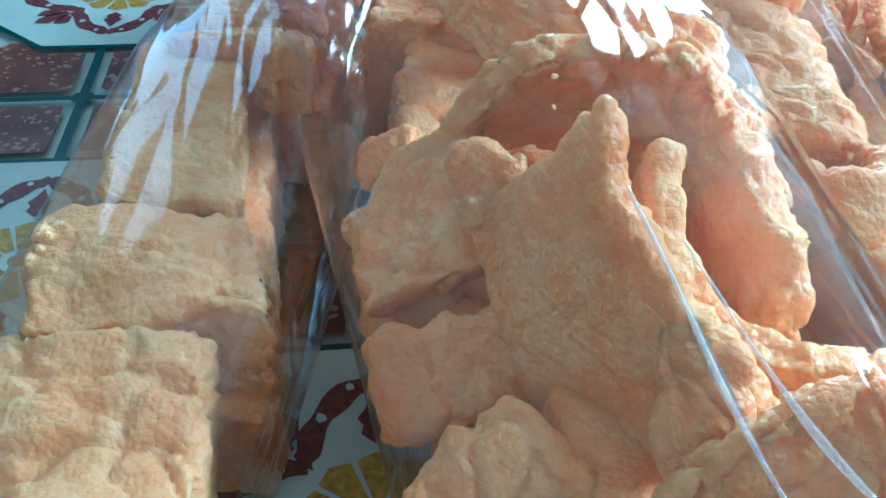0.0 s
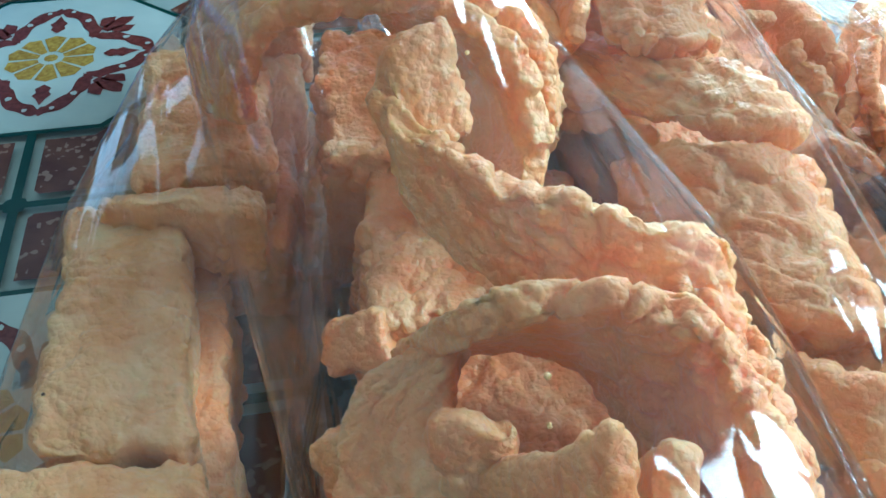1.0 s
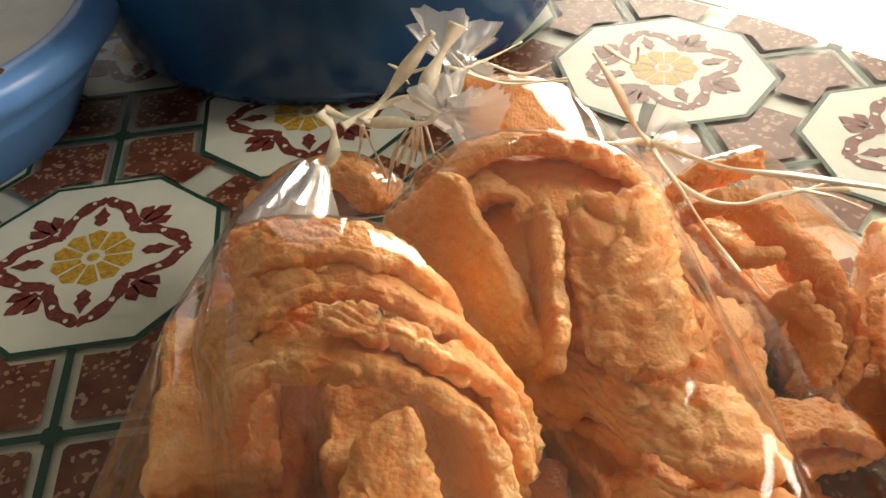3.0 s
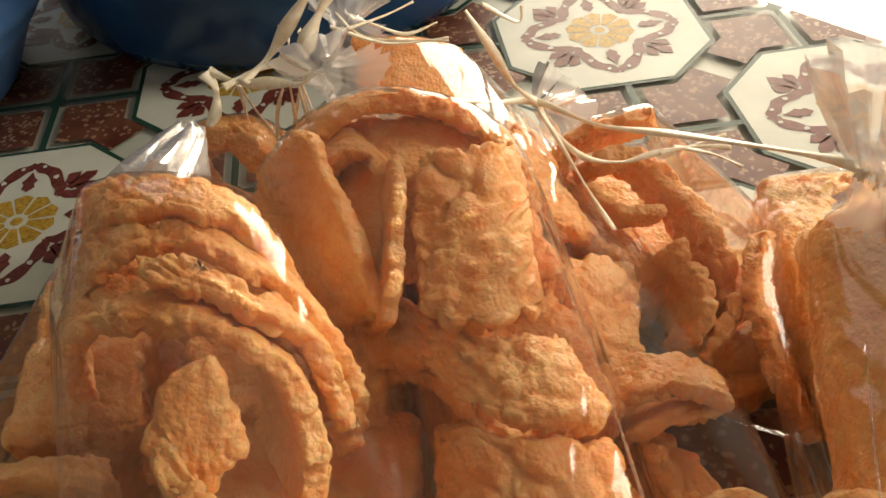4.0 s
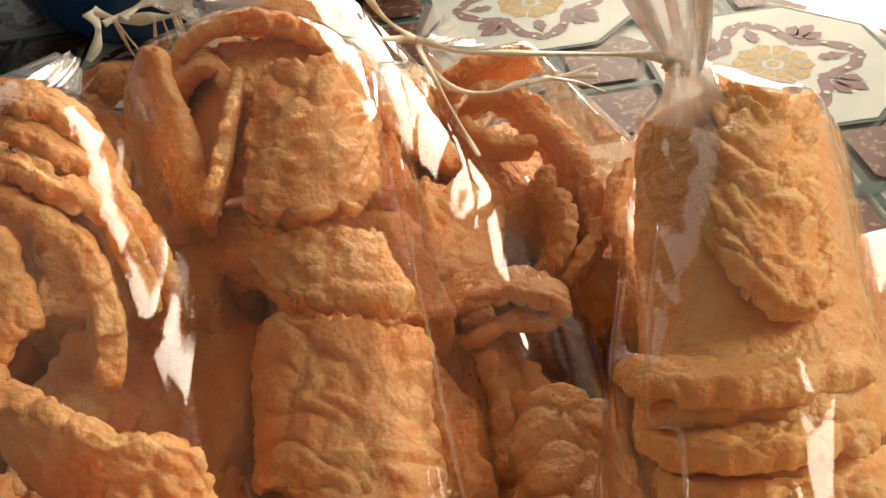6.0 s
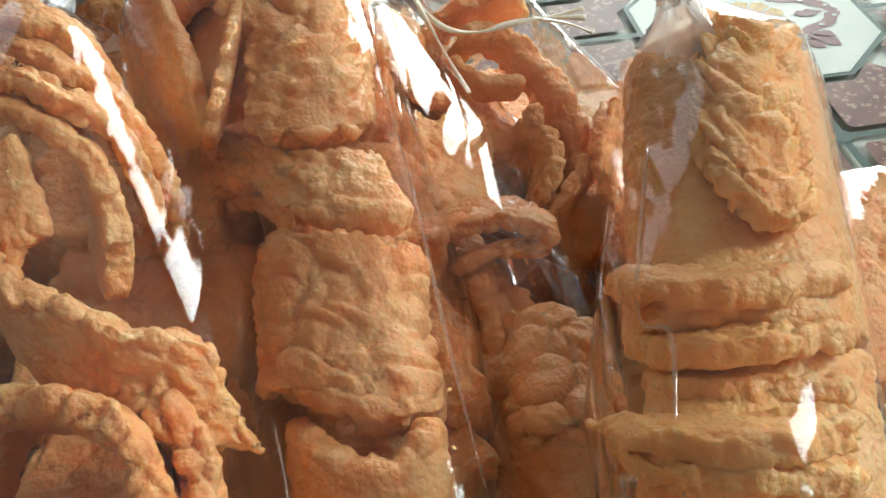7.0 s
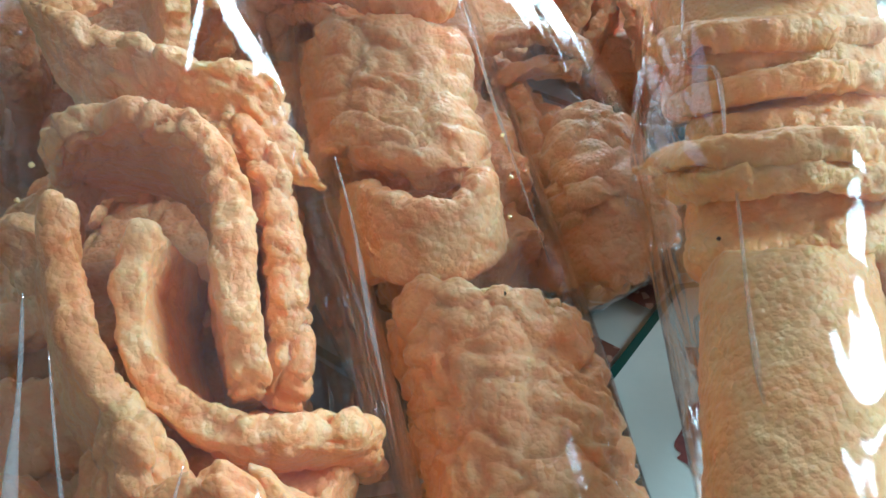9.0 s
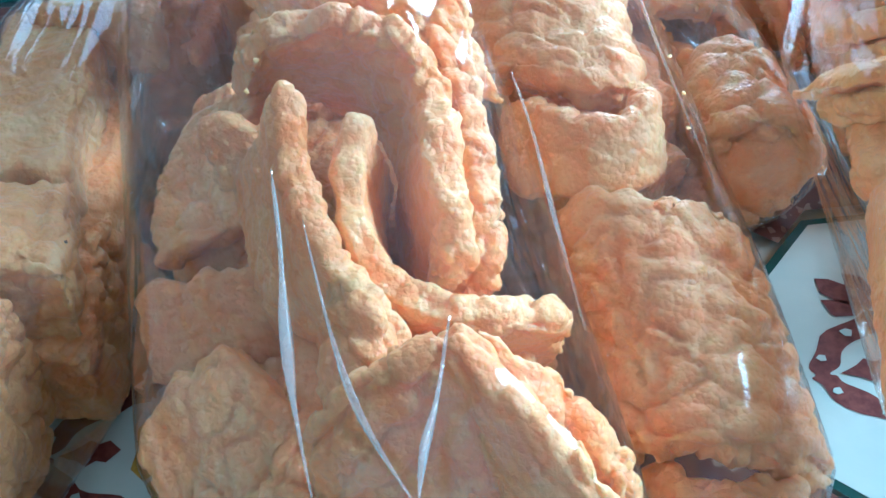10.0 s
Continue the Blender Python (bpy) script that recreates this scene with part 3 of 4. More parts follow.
cracker("arches", (0.1270, -0.2265, 0.0269), (-8, -4, -8), 0.048, 0.055, 0.03, seed=75)
cracker("arches", (0.1248, -0.2770, 0.0225), (-8, 4, 5), 0.048, 0.055, 0.028, seed=76)

# pieces deep in the bag
cracker("slabs", (0.1801, -0.1810, 0.0307), (10, 5, 0), 0.034, 0.11, 0.024, seed=39)
cracker("slabs", (0.1757, -0.1122, 0.0431), (12, 5, 0), 0.038, 0.05, 0.045, seed=77)
cracker("slabs", (0.1793, -0.1530, 0.0386), (12, 3, 8), 0.038, 0.05, 0.04, seed=78)
cracker("slabs", (0.1858, -0.1976, 0.0283), (12, 3, -4), 0.036, 0.05, 0.035, seed=79)

# pieces deep in the bag
cracker("low", (0.1649, -0.0409, 0.0705), (-10.4, 42.7, 20.5), 0.0311, 0.0193, 0.026, 0.0446, 40, seed=41)
cracker("low", (0.1967, -0.0848, 0.0551), (-10.5, 2.3, 37.3), 0.0165, 0.0277, 0.016, 0.0676, 14, seed=42)
cracker("low", (0.2092, -0.1290, 0.0378), (-4.1, 21.4, 28.5), 0.0270, 0.0338, 0.013, 0.1105, 14, seed=43, rough=1.25)
cracker("low", (0.2141, -0.1880, 0.0140), (26, 10, 0), 0.03, 0.08, 0.02, seed=48)
cracker("low", (0.2073, -0.0787, 0.0157), (26, 10, 0), 0.03, 0.08, 0.03, seed=49)

# pieces deep in the bag
cracker("rings", (0.2534, -0.1353, 0.0170), (-9.0, 55.1, -0.0), 0.0192, 0.0183, 0.01, 0.0787, 14, seed=56)
cracker("rings", (0.2406, -0.0735, 0.0078), (14, 3, 0), 0.034, 0.06, 0.014, seed=80)
cracker("rings", (0.2554, -0.1223, 0.0083), (14, 3, 0), 0.03, 0.05, 0.013, seed=81)

# pieces deep in the bag
cracker("plates", (0.2856, -0.1558, 0.0181), (-4, 4, 0), 0.034, 0.14, 0.03, seed=67, mat=GOLD)

# bag at the far right
cracker("side", (0.3064, -0.2015, 0.0264), (-9.7, 20.1, 19.7), 0.0222, 0.0345, 0.012, 0.0317, 40, seed=68)
cracker("side", (0.2891, -0.2511, 0.0251), (-0.6, 17.0, 11.8), 0.0204, 0.0340, 0.012, 0.0836, 14, seed=69)
cracker("side", (0.3278, -0.1848, 0.0121), (10, 10, 0), 0.045, 0.08, 0.015, seed=70)

# tall bag of curled pieces, nested arches above and open curls below
curl("arches", ((0.0848, -0.1345, 0.0898), (0.0928, -0.1379, 0.1012), (0.1050, -0.1437, 0.1061), (0.1164, -0.1487, 0.1072), (0.1278, -0.1533, 0.1014), (0.1321, -0.1550, 0.0861)), (-0.0074, 0.0186, -0.0020), 0.0056, seed=101, rough=0.6)
curl("arches", ((0.0814, -0.1481, 0.0813), (0.0876, -0.1498, 0.0950), (0.0957, -0.1516, 0.1017), (0.1129, -0.1551, 0.1051), (0.1254, -0.1626, 0.1027), (0.1361, -0.1690, 0.0956), (0.1423, -0.1765, 0.0842), (0.1433, -0.1807, 0.0715), (0.1377, -0.1804, 0.0575)), (-0.0052, 0.0130, -0.0020), 0.0046, seed=102, rough=1.2)
curl("arches", ((0.1052, -0.1644, 0.1044), (0.1153, -0.1688, 0.1056), (0.1256, -0.1753, 0.1025), (0.1356, -0.1777, 0.0960), (0.1396, -0.1818, 0.0873), (0.1408, -0.1870, 0.0763)), (-0.0044, 0.0112, 0.0000), 0.0046, seed=103, rough=1.2)
curl("arches", ((0.0809, -0.1643, 0.0704), (0.0834, -0.1639, 0.0865), (0.0921, -0.1653, 0.0973), (0.1144, -0.1748, 0.1035), (0.1244, -0.1797, 0.1007), (0.1318, -0.1859, 0.0965), (0.1349, -0.1930, 0.0893), (0.1350, -0.1976, 0.0804), (0.1316, -0.2008, 0.0699)), (-0.0133, 0.0335, -0.0120), 0.0056, seed=104, rough=0.8)
curl("arches", ((0.1171, -0.1821, 0.1032), (0.1098, -0.1846, 0.1018), (0.1047, -0.1895, 0.0959), (0.1083, -0.1990, 0.0932), (0.1155, -0.2081, 0.0925), (0.1250, -0.2173, 0.0909), (0.1336, -0.2224, 0.0900), (0.1449, -0.2271, 0.0891), (0.1560, -0.2272, 0.0851)), (0.0060, -0.0120, -0.0200), 0.0059, seed=105, rough=0.9)
curl("arches", ((0.1110, -0.2324, 0.0742), (0.1176, -0.2369, 0.0834), (0.1274, -0.2410, 0.0876), (0.1379, -0.2448, 0.0879), (0.1455, -0.2521, 0.0856), (0.1491, -0.2620, 0.0818), (0.1490, -0.2713, 0.0782), (0.1498, -0.2804, 0.0735), (0.1499, -0.2871, 0.0643)), (-0.0081, 0.0205, -0.0300), 0.0059, seed=106)
curl("arches", ((0.1446, -0.2371, 0.0823), (0.1520, -0.2455, 0.0798), (0.1553, -0.2580, 0.0756), (0.1559, -0.2698, 0.0694), (0.1549, -0.2778, 0.0620), (0.1525, -0.2811, 0.0534)), (-0.0074, 0.0186, -0.0240), 0.0068, seed=107, rough=1.2)
curl("arches", ((0.1248, -0.2649, 0.0913), (0.1251, -0.2734, 0.0848), (0.1282, -0.2862, 0.0765), (0.1343, -0.2935, 0.0692), (0.1403, -0.3055, 0.0630)), (-0.0150, 0.0160, -0.0340), 0.0056, seed=108, rough=0.45)
curl("arches", ((0.1352, -0.2632, 0.0836), (0.1321, -0.2709, 0.0792), (0.1319, -0.2787, 0.0748), (0.1347, -0.2868, 0.0694), (0.1413, -0.2918, 0.0655), (0.1510, -0.2949, 0.0639), (0.1654, -0.2929, 0.0603)), (0.0020, 0.0120, -0.0300), 0.0059, seed=109, rough=0.9)
curl("arches", ((0.1293, -0.2890, 0.0700), (0.1349, -0.2954, 0.0708), (0.1380, -0.2983, 0.0683)), (-0.0040, -0.0140, -0.0160), 0.0062, seed=110, rough=0.9)
curl("arches", ((0.1223, -0.3077, 0.0546), (0.1291, -0.3084, 0.0665), (0.1382, -0.3088, 0.0714), (0.1467, -0.3075, 0.0747), (0.1510, -0.3115, 0.0719), (0.1571, -0.3186, 0.0686), (0.1626, -0.3227, 0.0639), (0.1678, -0.3256, 0.0554)), (0.0040, -0.0100, -0.0240), 0.0056, seed=111)
curl("arches", ((0.1506, -0.3061, 0.0709), (0.1568, -0.3081, 0.0675), (0.1629, -0.3087, 0.0614)), (0.0020, -0.0120, -0.0140), 0.0050, seed=112, rough=1.1)
curl("arches", ((0.1611, -0.3122, 0.0618), (0.1664, -0.3157, 0.0592), (0.1710, -0.3190, 0.0526), (0.1745, -0.3214, 0.0422)), (-0.0060, 0.0040, -0.0200), 0.0050, seed=113, rough=1.3)
curl("arches", ((0.0873, -0.2652, 0.0463), (0.0970, -0.2648, 0.0483), (0.1134, -0.2612, 0.0470)), (0.0030, -0.0140, -0.0120), 0.0093, seed=114, rough=0.8)
curl("arches", ((0.0971, -0.2238, 0.0557), (0.0903, -0.2329, 0.0501), (0.0878, -0.2464, 0.0456), (0.0907, -0.2565, 0.0418)), (0.0220, 0.0040, 0.0080), 0.0074, seed=115, rough=0.7)
curl("arches", ((0.0896, -0.2969, 0.0426), (0.0951, -0.2912, 0.0476), (0.1037, -0.2884, 0.0521), (0.1121, -0.2867, 0.0524)), (0.0120, -0.0200, -0.0160), 0.0087, seed=116)
curl("arches", ((0.1034, -0.2460, 0.0717), (0.1089, -0.2481, 0.0733), (0.1155, -0.2492, 0.0731)), (0.0020, -0.0060, -0.0140), 0.0056, seed=117, rough=0.8)

# bag of thick blocks
curl("blocks", ((0.0382, -0.1606, 0.0356), (0.0508, -0.1609, 0.0366), (0.0625, -0.1613, 0.0355)), (0.0013, -0.0656, -0.0026), 0.0360, seed=118, rough=0.8, mat=TAN)
curl("blocks", ((0.0285, -0.2254, 0.0310), (0.0473, -0.2286, 0.0329), (0.0657, -0.2285, 0.0309)), (0.0041, -0.0321, -0.0012), 0.0400, seed=119, rough=0.9, mat=TAN)
curl("blocks", ((0.0244, -0.2562, 0.0278), (0.0424, -0.2602, 0.0316), (0.0614, -0.2632, 0.0295)), (0.0013, -0.0385, -0.0015), 0.0400, seed=120, rough=1.3, mat=TAN)
curl("blocks", ((0.0535, -0.0993, 0.0410), (0.0671, -0.0985, 0.0431), (0.0813, -0.0945, 0.0412)), (0.0013, -0.0594, -0.0024), 0.0300, seed=121)
curl("blocks", ((0.0453, -0.1618, 0.0475), (0.0628, -0.1653, 0.0494), (0.0794, -0.1674, 0.0473)), (0.0007, -0.0082, -0.0003), 0.0200, seed=122, rough=0.8, mat=TAN)

# bag of folded slabs: a large wrapped piece, a plate, bark-like slabs and smooth noses between them
curl("slabs", ((0.1302, -0.1375, 0.0401), (0.1354, -0.1427, 0.0586), (0.1434, -0.1520, 0.0739), (0.1531, -0.1597, 0.0817)), (-0.0140, 0.0490, 0.0200), 0.0056, seed=123, rough=0.45)
curl("slabs", ((0.1607, -0.1614, 0.0796), (0.1661, -0.1668, 0.0810), (0.1738, -0.1687, 0.0812), (0.1814, -0.1643, 0.0787), (0.1846, -0.1511, 0.0719)), (0.0042, 0.0486, 0.0141), 0.0085, seed=124, rough=1.5)
curl("slabs", ((0.1592, -0.1192, 0.0974), (0.1580, -0.1355, 0.0947), (0.1554, -0.1502, 0.0915), (0.1521, -0.1628, 0.0868)), (-0.0040, 0.0060, -0.0140), 0.0037, seed=125, rough=0.7)
curl("slabs", ((0.1324, -0.0936, 0.0688), (0.1387, -0.0984, 0.0895), (0.1494, -0.1002, 0.0990), (0.1636, -0.1042, 0.1018), (0.1794, -0.1097, 0.0982), (0.1900, -0.1115, 0.0857), (0.1964, -0.1107, 0.0639)), (-0.0060, 0.0160, -0.0100), 0.0050, seed=126, rough=1.1)
curl("slabs", ((0.1347, -0.1150, 0.0667), (0.1406, -0.1102, 0.0860), (0.1515, -0.1137, 0.0940), (0.1568, -0.1208, 0.0910)), (-0.0060, 0.0160, -0.0040), 0.0050, seed=127, rough=0.9)
curl("slabs", ((0.1450, -0.1503, 0.0520), (0.1558, -0.1614, 0.0646), (0.1656, -0.1735, 0.0699), (0.1730, -0.1869, 0.0740), (0.1844, -0.1919, 0.0751), (0.1956, -0.1887, 0.0708)), (-0.0060, 0.0240, 0.0030), 0.0089, seed=128, rough=0.8)
curl("slabs", ((0.1424, -0.1489, 0.0468), (0.1570, -0.1637, 0.0625), (0.1687, -0.1790, 0.0661)), (-0.0030, 0.0200, -0.0060), 0.0056, seed=129, rough=0.8)
curl("slabs", ((0.1633, -0.1729, 0.0572), (0.1662, -0.1826, 0.0666), (0.1755, -0.1894, 0.0708), (0.1847, -0.1923, 0.0699), (0.1925, -0.1915, 0.0656), (0.1938, -0.1854, 0.0582)), (-0.0021, -0.0400, -0.0116), 0.0102, seed=130, rough=1.4)
curl("slabs", ((0.1665, -0.2238, 0.0527), (0.1710, -0.2342, 0.0595), (0.1780, -0.2413, 0.0623), (0.1849, -0.2430, 0.0618), (0.1906, -0.2396, 0.0612), (0.1941, -0.2326, 0.0591)), (0.0001, -0.0105, -0.0151), 0.0068, seed=131, rough=0.4)
curl("slabs", ((0.1747, -0.2474, 0.0322), (0.1772, -0.2533, 0.0444), (0.1841, -0.2581, 0.0500), (0.1923, -0.2598, 0.0503), (0.2011, -0.2607, 0.0462), (0.2070, -0.2600, 0.0379)), (0.0016, -0.0497, -0.0144), 0.0102, seed=132, rough=1.6)
curl("slabs", ((0.1802, -0.3025, 0.0276), (0.1824, -0.3105, 0.0352), (0.1884, -0.3140, 0.0372), (0.1961, -0.3127, 0.0353), (0.2032, -0.3087, 0.0304)), (0.0031, -0.0046, -0.0133), 0.0076, seed=133, rough=0.5)
curl("slabs", ((0.1354, -0.1277, 0.0610), (0.1489, -0.1403, 0.0733), (0.1650, -0.1454, 0.0758), (0.1804, -0.1447, 0.0720), (0.1878, -0.1363, 0.0605)), (0.0032, 0.0484, 0.0140), 0.0087, seed=134, rough=0.6)

# low bag lying behind the slabs
curl("low", ((0.2002, -0.1657, 0.0430), (0.2103, -0.1673, 0.0490), (0.2228, -0.1694, 0.0490), (0.2337, -0.1731, 0.0430)), (0.0020, 0.0160, -0.0060), 0.0050, seed=135, rough=0.8)
curl("low", ((0.2065, -0.1745, 0.0410), (0.2145, -0.1741, 0.0450), (0.2232, -0.1739, 0.0450), (0.2324, -0.1731, 0.0410)), (0.0020, 0.0140, -0.0120), 0.0043, seed=136, rough=0.9)
curl("low", ((0.2184, -0.1901, 0.0315), (0.2206, -0.1910, 0.0381), (0.2266, -0.1938, 0.0408), (0.2318, -0.1976, 0.0394), (0.2369, -0.1985, 0.0328)), (-0.0025, -0.0399, 0.0000), 0.0102, seed=137, rough=1.5)
curl("low", ((0.2016, -0.1590, 0.0330), (0.2098, -0.1742, 0.0390), (0.2115, -0.1953, 0.0370), (0.2114, -0.2156, 0.0310), (0.2101, -0.2304, 0.0250)), (0.0060, 0.0060, -0.0160), 0.0068, seed=138, rough=0.8)
curl("low", ((0.2063, -0.2292, 0.0190), (0.2155, -0.2413, 0.0290), (0.2255, -0.2449, 0.0350), (0.2357, -0.2386, 0.0390)), (0.0019, 0.0172, 0.0040), 0.0074, seed=139, rough=0.5)
curl("low", ((0.1908, -0.0900, 0.0460), (0.2014, -0.1066, 0.0530), (0.2145, -0.1095, 0.0462)), (-0.0100, 0.0300, 0.0060), 0.0074, seed=140, rough=0.7)

# far bag of thin curled strips
curl("rings", ((0.2084, -0.0776, 0.0447), (0.2105, -0.0742, 0.0557), (0.2184, -0.0726, 0.0622), (0.2314, -0.0725, 0.0642), (0.2435, -0.0701, 0.0650)), (0.0040, 0.0080, -0.0140), 0.0043, seed=141, rough=0.7)
curl("rings", ((0.2203, -0.0812, 0.0556), (0.2341, -0.0848, 0.0586), (0.2432, -0.0957, 0.0543), (0.2499, -0.1073, 0.0488), (0.2524, -0.1208, 0.0418), (0.2509, -0.1311, 0.0307)), (-0.0040, 0.0100, -0.0140), 0.0068, seed=142, rough=0.9)
curl("rings", ((0.2158, -0.0900, 0.0550), (0.2200, -0.0959, 0.0532), (0.2270, -0.1003, 0.0509), (0.2384, -0.1008, 0.0498)), (-0.0020, 0.0080, -0.0120), 0.0037, seed=143, rough=0.8)
curl("rings", ((0.2388, -0.1133, 0.0480), (0.2423, -0.1240, 0.0438), (0.2418, -0.1336, 0.0389), (0.2346, -0.1402, 0.0319)), (-0.0040, 0.0080, -0.0140), 0.0050, seed=144, rough=1.2)
curl("rings", ((0.2506, -0.1312, 0.0407), (0.2467, -0.1372, 0.0368), (0.2368, -0.1451, 0.0305)), (0.0040, 0.0060, -0.0140), 0.0043, seed=145, rough=1.2)
curl("rings", ((0.2082, -0.0747, 0.0496), (0.2096, -0.0936, 0.0499), (0.2157, -0.1077, 0.0467), (0.2259, -0.1131, 0.0401)), (-0.0040, 0.0060, -0.0120), 0.0037, seed=146)
curl("rings", ((0.2604, -0.1167, 0.0490), (0.2544, -0.1301, 0.0430), (0.2531, -0.1463, 0.0341), (0.2569, -0.1596, 0.0241), (0.2626, -0.1676, 0.0137)), (0.0100, 0.0100, -0.0080), 0.0056, seed=147, rough=1.1)

# bag of pale stacked plates
long_plate = curl("plates", ((0.2633, -0.1370, 0.0658), (0.2609, -0.1477, 0.0807), (0.2676, -0.1516, 0.0868), (0.2797, -0.1546, 0.0880), (0.2922, -0.1554, 0.0845), (0.3038, -0.1495, 0.0705)), (-0.0224, -0.0817, -0.0131), 0.0085, seed=148, rough=0.35, mat=GOLD)
curl("plates", ((0.2569, -0.1999, 0.0852), (0.2562, -0.2114, 0.0873), (0.2587, -0.2181, 0.0877), (0.2632, -0.2207, 0.0873), (0.2733, -0.2171, 0.0832)), (0.0165, 0.0550, 0.0078), 0.0068, seed=149, rough=1.5, mat=GOLD)
curl("plates", ((0.2382, -0.2227, 0.0724), (0.2396, -0.2308, 0.0811), (0.2552, -0.2353, 0.0834), (0.2777, -0.2294, 0.0773)), (-0.0020, 0.0140, -0.0080), 0.0062, seed=150, rough=0.7, mat=GOLD)
curl("plates", ((0.2369, -0.2386, 0.0738), (0.2467, -0.2449, 0.0798), (0.2567, -0.2461, 0.0806), (0.2724, -0.2407, 0.0745)), (-0.0020, 0.0120, -0.0100), 0.0056, seed=151, rough=0.9, mat=GOLD)
curl("plates", ((0.2364, -0.2451, 0.0708), (0.2515, -0.2493, 0.0741), (0.2708, -0.2489, 0.0702)), (-0.0020, 0.0120, -0.0100), 0.0056, seed=152, rough=0.8, mat=GOLD)
curl("plates", ((0.2276, -0.2520, 0.0677), (0.2311, -0.2610, 0.0772), (0.2435, -0.2654, 0.0805), (0.2535, -0.2654, 0.0795), (0.2671, -0.2603, 0.0723)), (-0.0020, 0.0120, -0.0100), 0.0062, seed=153, rough=0.8, mat=GOLD)
curl("plates", ((0.2279, -0.2590, 0.0686), (0.2339, -0.2674, 0.0762), (0.2468, -0.2705, 0.0777), (0.2636, -0.2676, 0.0702)), (-0.0020, 0.0140, -0.0100), 0.0062, seed=154, rough=0.9, mat=GOLD)
curl("plates", ((0.2318, -0.2704, 0.0534), (0.2305, -0.2740, 0.0642), (0.2346, -0.2771, 0.0686), (0.2422, -0.2778, 0.0685), (0.2515, -0.2760, 0.0625)), (-0.0143, -0.0453, -0.0073), 0.0093, seed=155, rough=0.35, mat=GOLD)
curl("plates", ((0.2399, -0.2296, 0.0613), (0.2472, -0.2350, 0.0674), (0.2635, -0.2377, 0.0680), (0.2792, -0.2340, 0.0606)), (-0.0127, -0.0395, -0.0063), 0.0099, seed=156, rough=0.6, mat=GOLD)

# ---- bags ----
def lifted(bag):
    """The crackers' points, none of them below the cloth."""
    pts = []
    for ob in CRACKERS[bag]:
        m = np.array(ob.matrix_world)
        co = np.empty(len(ob.data.vertices) * 3, dtype=np.float32)
        ob.data.vertices.foreach_get("co", co)
        p = co.reshape(-1, 3) @ m[:3, :3].T + m[:3, 3]
        low = p[:, 2].min()
        if low < 0.003:
            ob.matrix_world = Matrix.Translation((0, 0, 0.003 - low)) @ ob.matrix_world
            p[:, 2] += 0.003 - low
        pts.append(p)
    return np.concatenate(pts)


def film_skin(bag, gap, extra):
    """Film drawn tight round everything in the bag."""
    p = lifted(bag)
    far = set()
    rng = np.random.default_rng(3)
    for way in unit(rng.normal(size=(900, 3))):
        far.add(int(np.argmax(p @ way)))
    p = p[sorted(far)]
    mid = p.mean(0)
    p = p + unit(p - mid) * gap
    bm = bmesh.new()
    for v in list(p) + list(extra):
        bm.verts.new((v[0], v[1], max(0.0022, v[2])))
    bmesh.ops.convex_hull(bm, input=bm.verts[:])
    bmesh.ops.delete(bm, geom=[v for v in bm.verts if not v.link_faces], context="VERTS")
    me = bpy.data.meshes.new("film")
    bm.to_mesh(me)
    bm.free()
    me.materials.append(FILM)
    me.polygons.foreach_set("use_smooth", np.ones(len(me.polygons), dtype=bool))
    return me


def gather(a, b, c, r0, r1, r2, pleats, seed):
    """A gathered neck: pleated film drawn from a into the tie at b and flaring again towards c."""
    rng = random.Random(seed)
    a, b, c = Vector(a), Vector(b), Vector(c)
    verts, faces, n, rows = [], [], pleats * 6, 22
    phase = [rng.uniform(0, 6.28) for _ in range(4)]
    for i in range(rows + 1):
        t = i / rows
        if t < 0.5:
            k = t * 2
            mid, rad, way = a.lerp(b, k), r0 + (r1 - r0) * (1 - (1 - k) ** 2), (b - a)
        else:
            k = t * 2 - 1
            mid, rad, way = b.lerp(c, k), r1 + (r2 - r1) * k ** 0.8, (c - b)
        side = way.cross(Vector((0.3, 0.2, 1))).normalized()
        up = side.cross(way).normalized()
        for j in range(n):
            g = 2 * math.pi * j / n
            calm = 0.4 if t < 0.3 else 1.0
            f = 1 + calm * 0.22 * math.sin(pleats * g + phase[0] + 2 * t) + 0.13 * math.sin(2.7 * pleats * g + phase[1]) + 0.15 * math.sin(3 * g + phase[2] + 5 * t)
            flat = 0.62 if t > 0.5 else 0.8
            verts.append(mid + (side * math.cos(g) + up * math.sin(g) * flat) * rad * f)
    for i in range(rows):
        for j in range(n):
            k = (j + 1) % n
            faces.append((i * n + j, i * n + k, (i + 1) * n + k, (i + 1) * n + j))
    return mesh_of("neck", verts, faces, [NECK], None, True)


def bag(key, label, gap=0.0012, neck=None, extra=()):
    me = film_skin(key, gap, extra)
    at = Vector(np.mean([tuple(o.matrix_world.translation) for o in CRACKERS[key]], axis=0))
    at.z = 0.002
    root = thing("cracker_bag", at, label, "snack bag", "bags of crackers")
    back = Matrix.Translation(-at)
    film = part("film", me, root, "clear crinkled plastic film")
    film.matrix_local = back
    mod = film.modifiers.new("even", "REMESH")
    mod.mode, mod.voxel_size, mod.use_smooth_shade = "VOXEL", 0.0018, True
    mod = film.modifiers.new("soft", "SMOOTH")
    mod.factor, mod.iterations = 0.5, 8
    for ob in CRACKERS[key]:
        m = ob.matrix_world.copy()
        ob.parent = root
        ob.matrix_local = back @ m
    if neck:
        part("neck", gather(*neck), root, "gathered and tied plastic neck").matrix_local = back
    return root


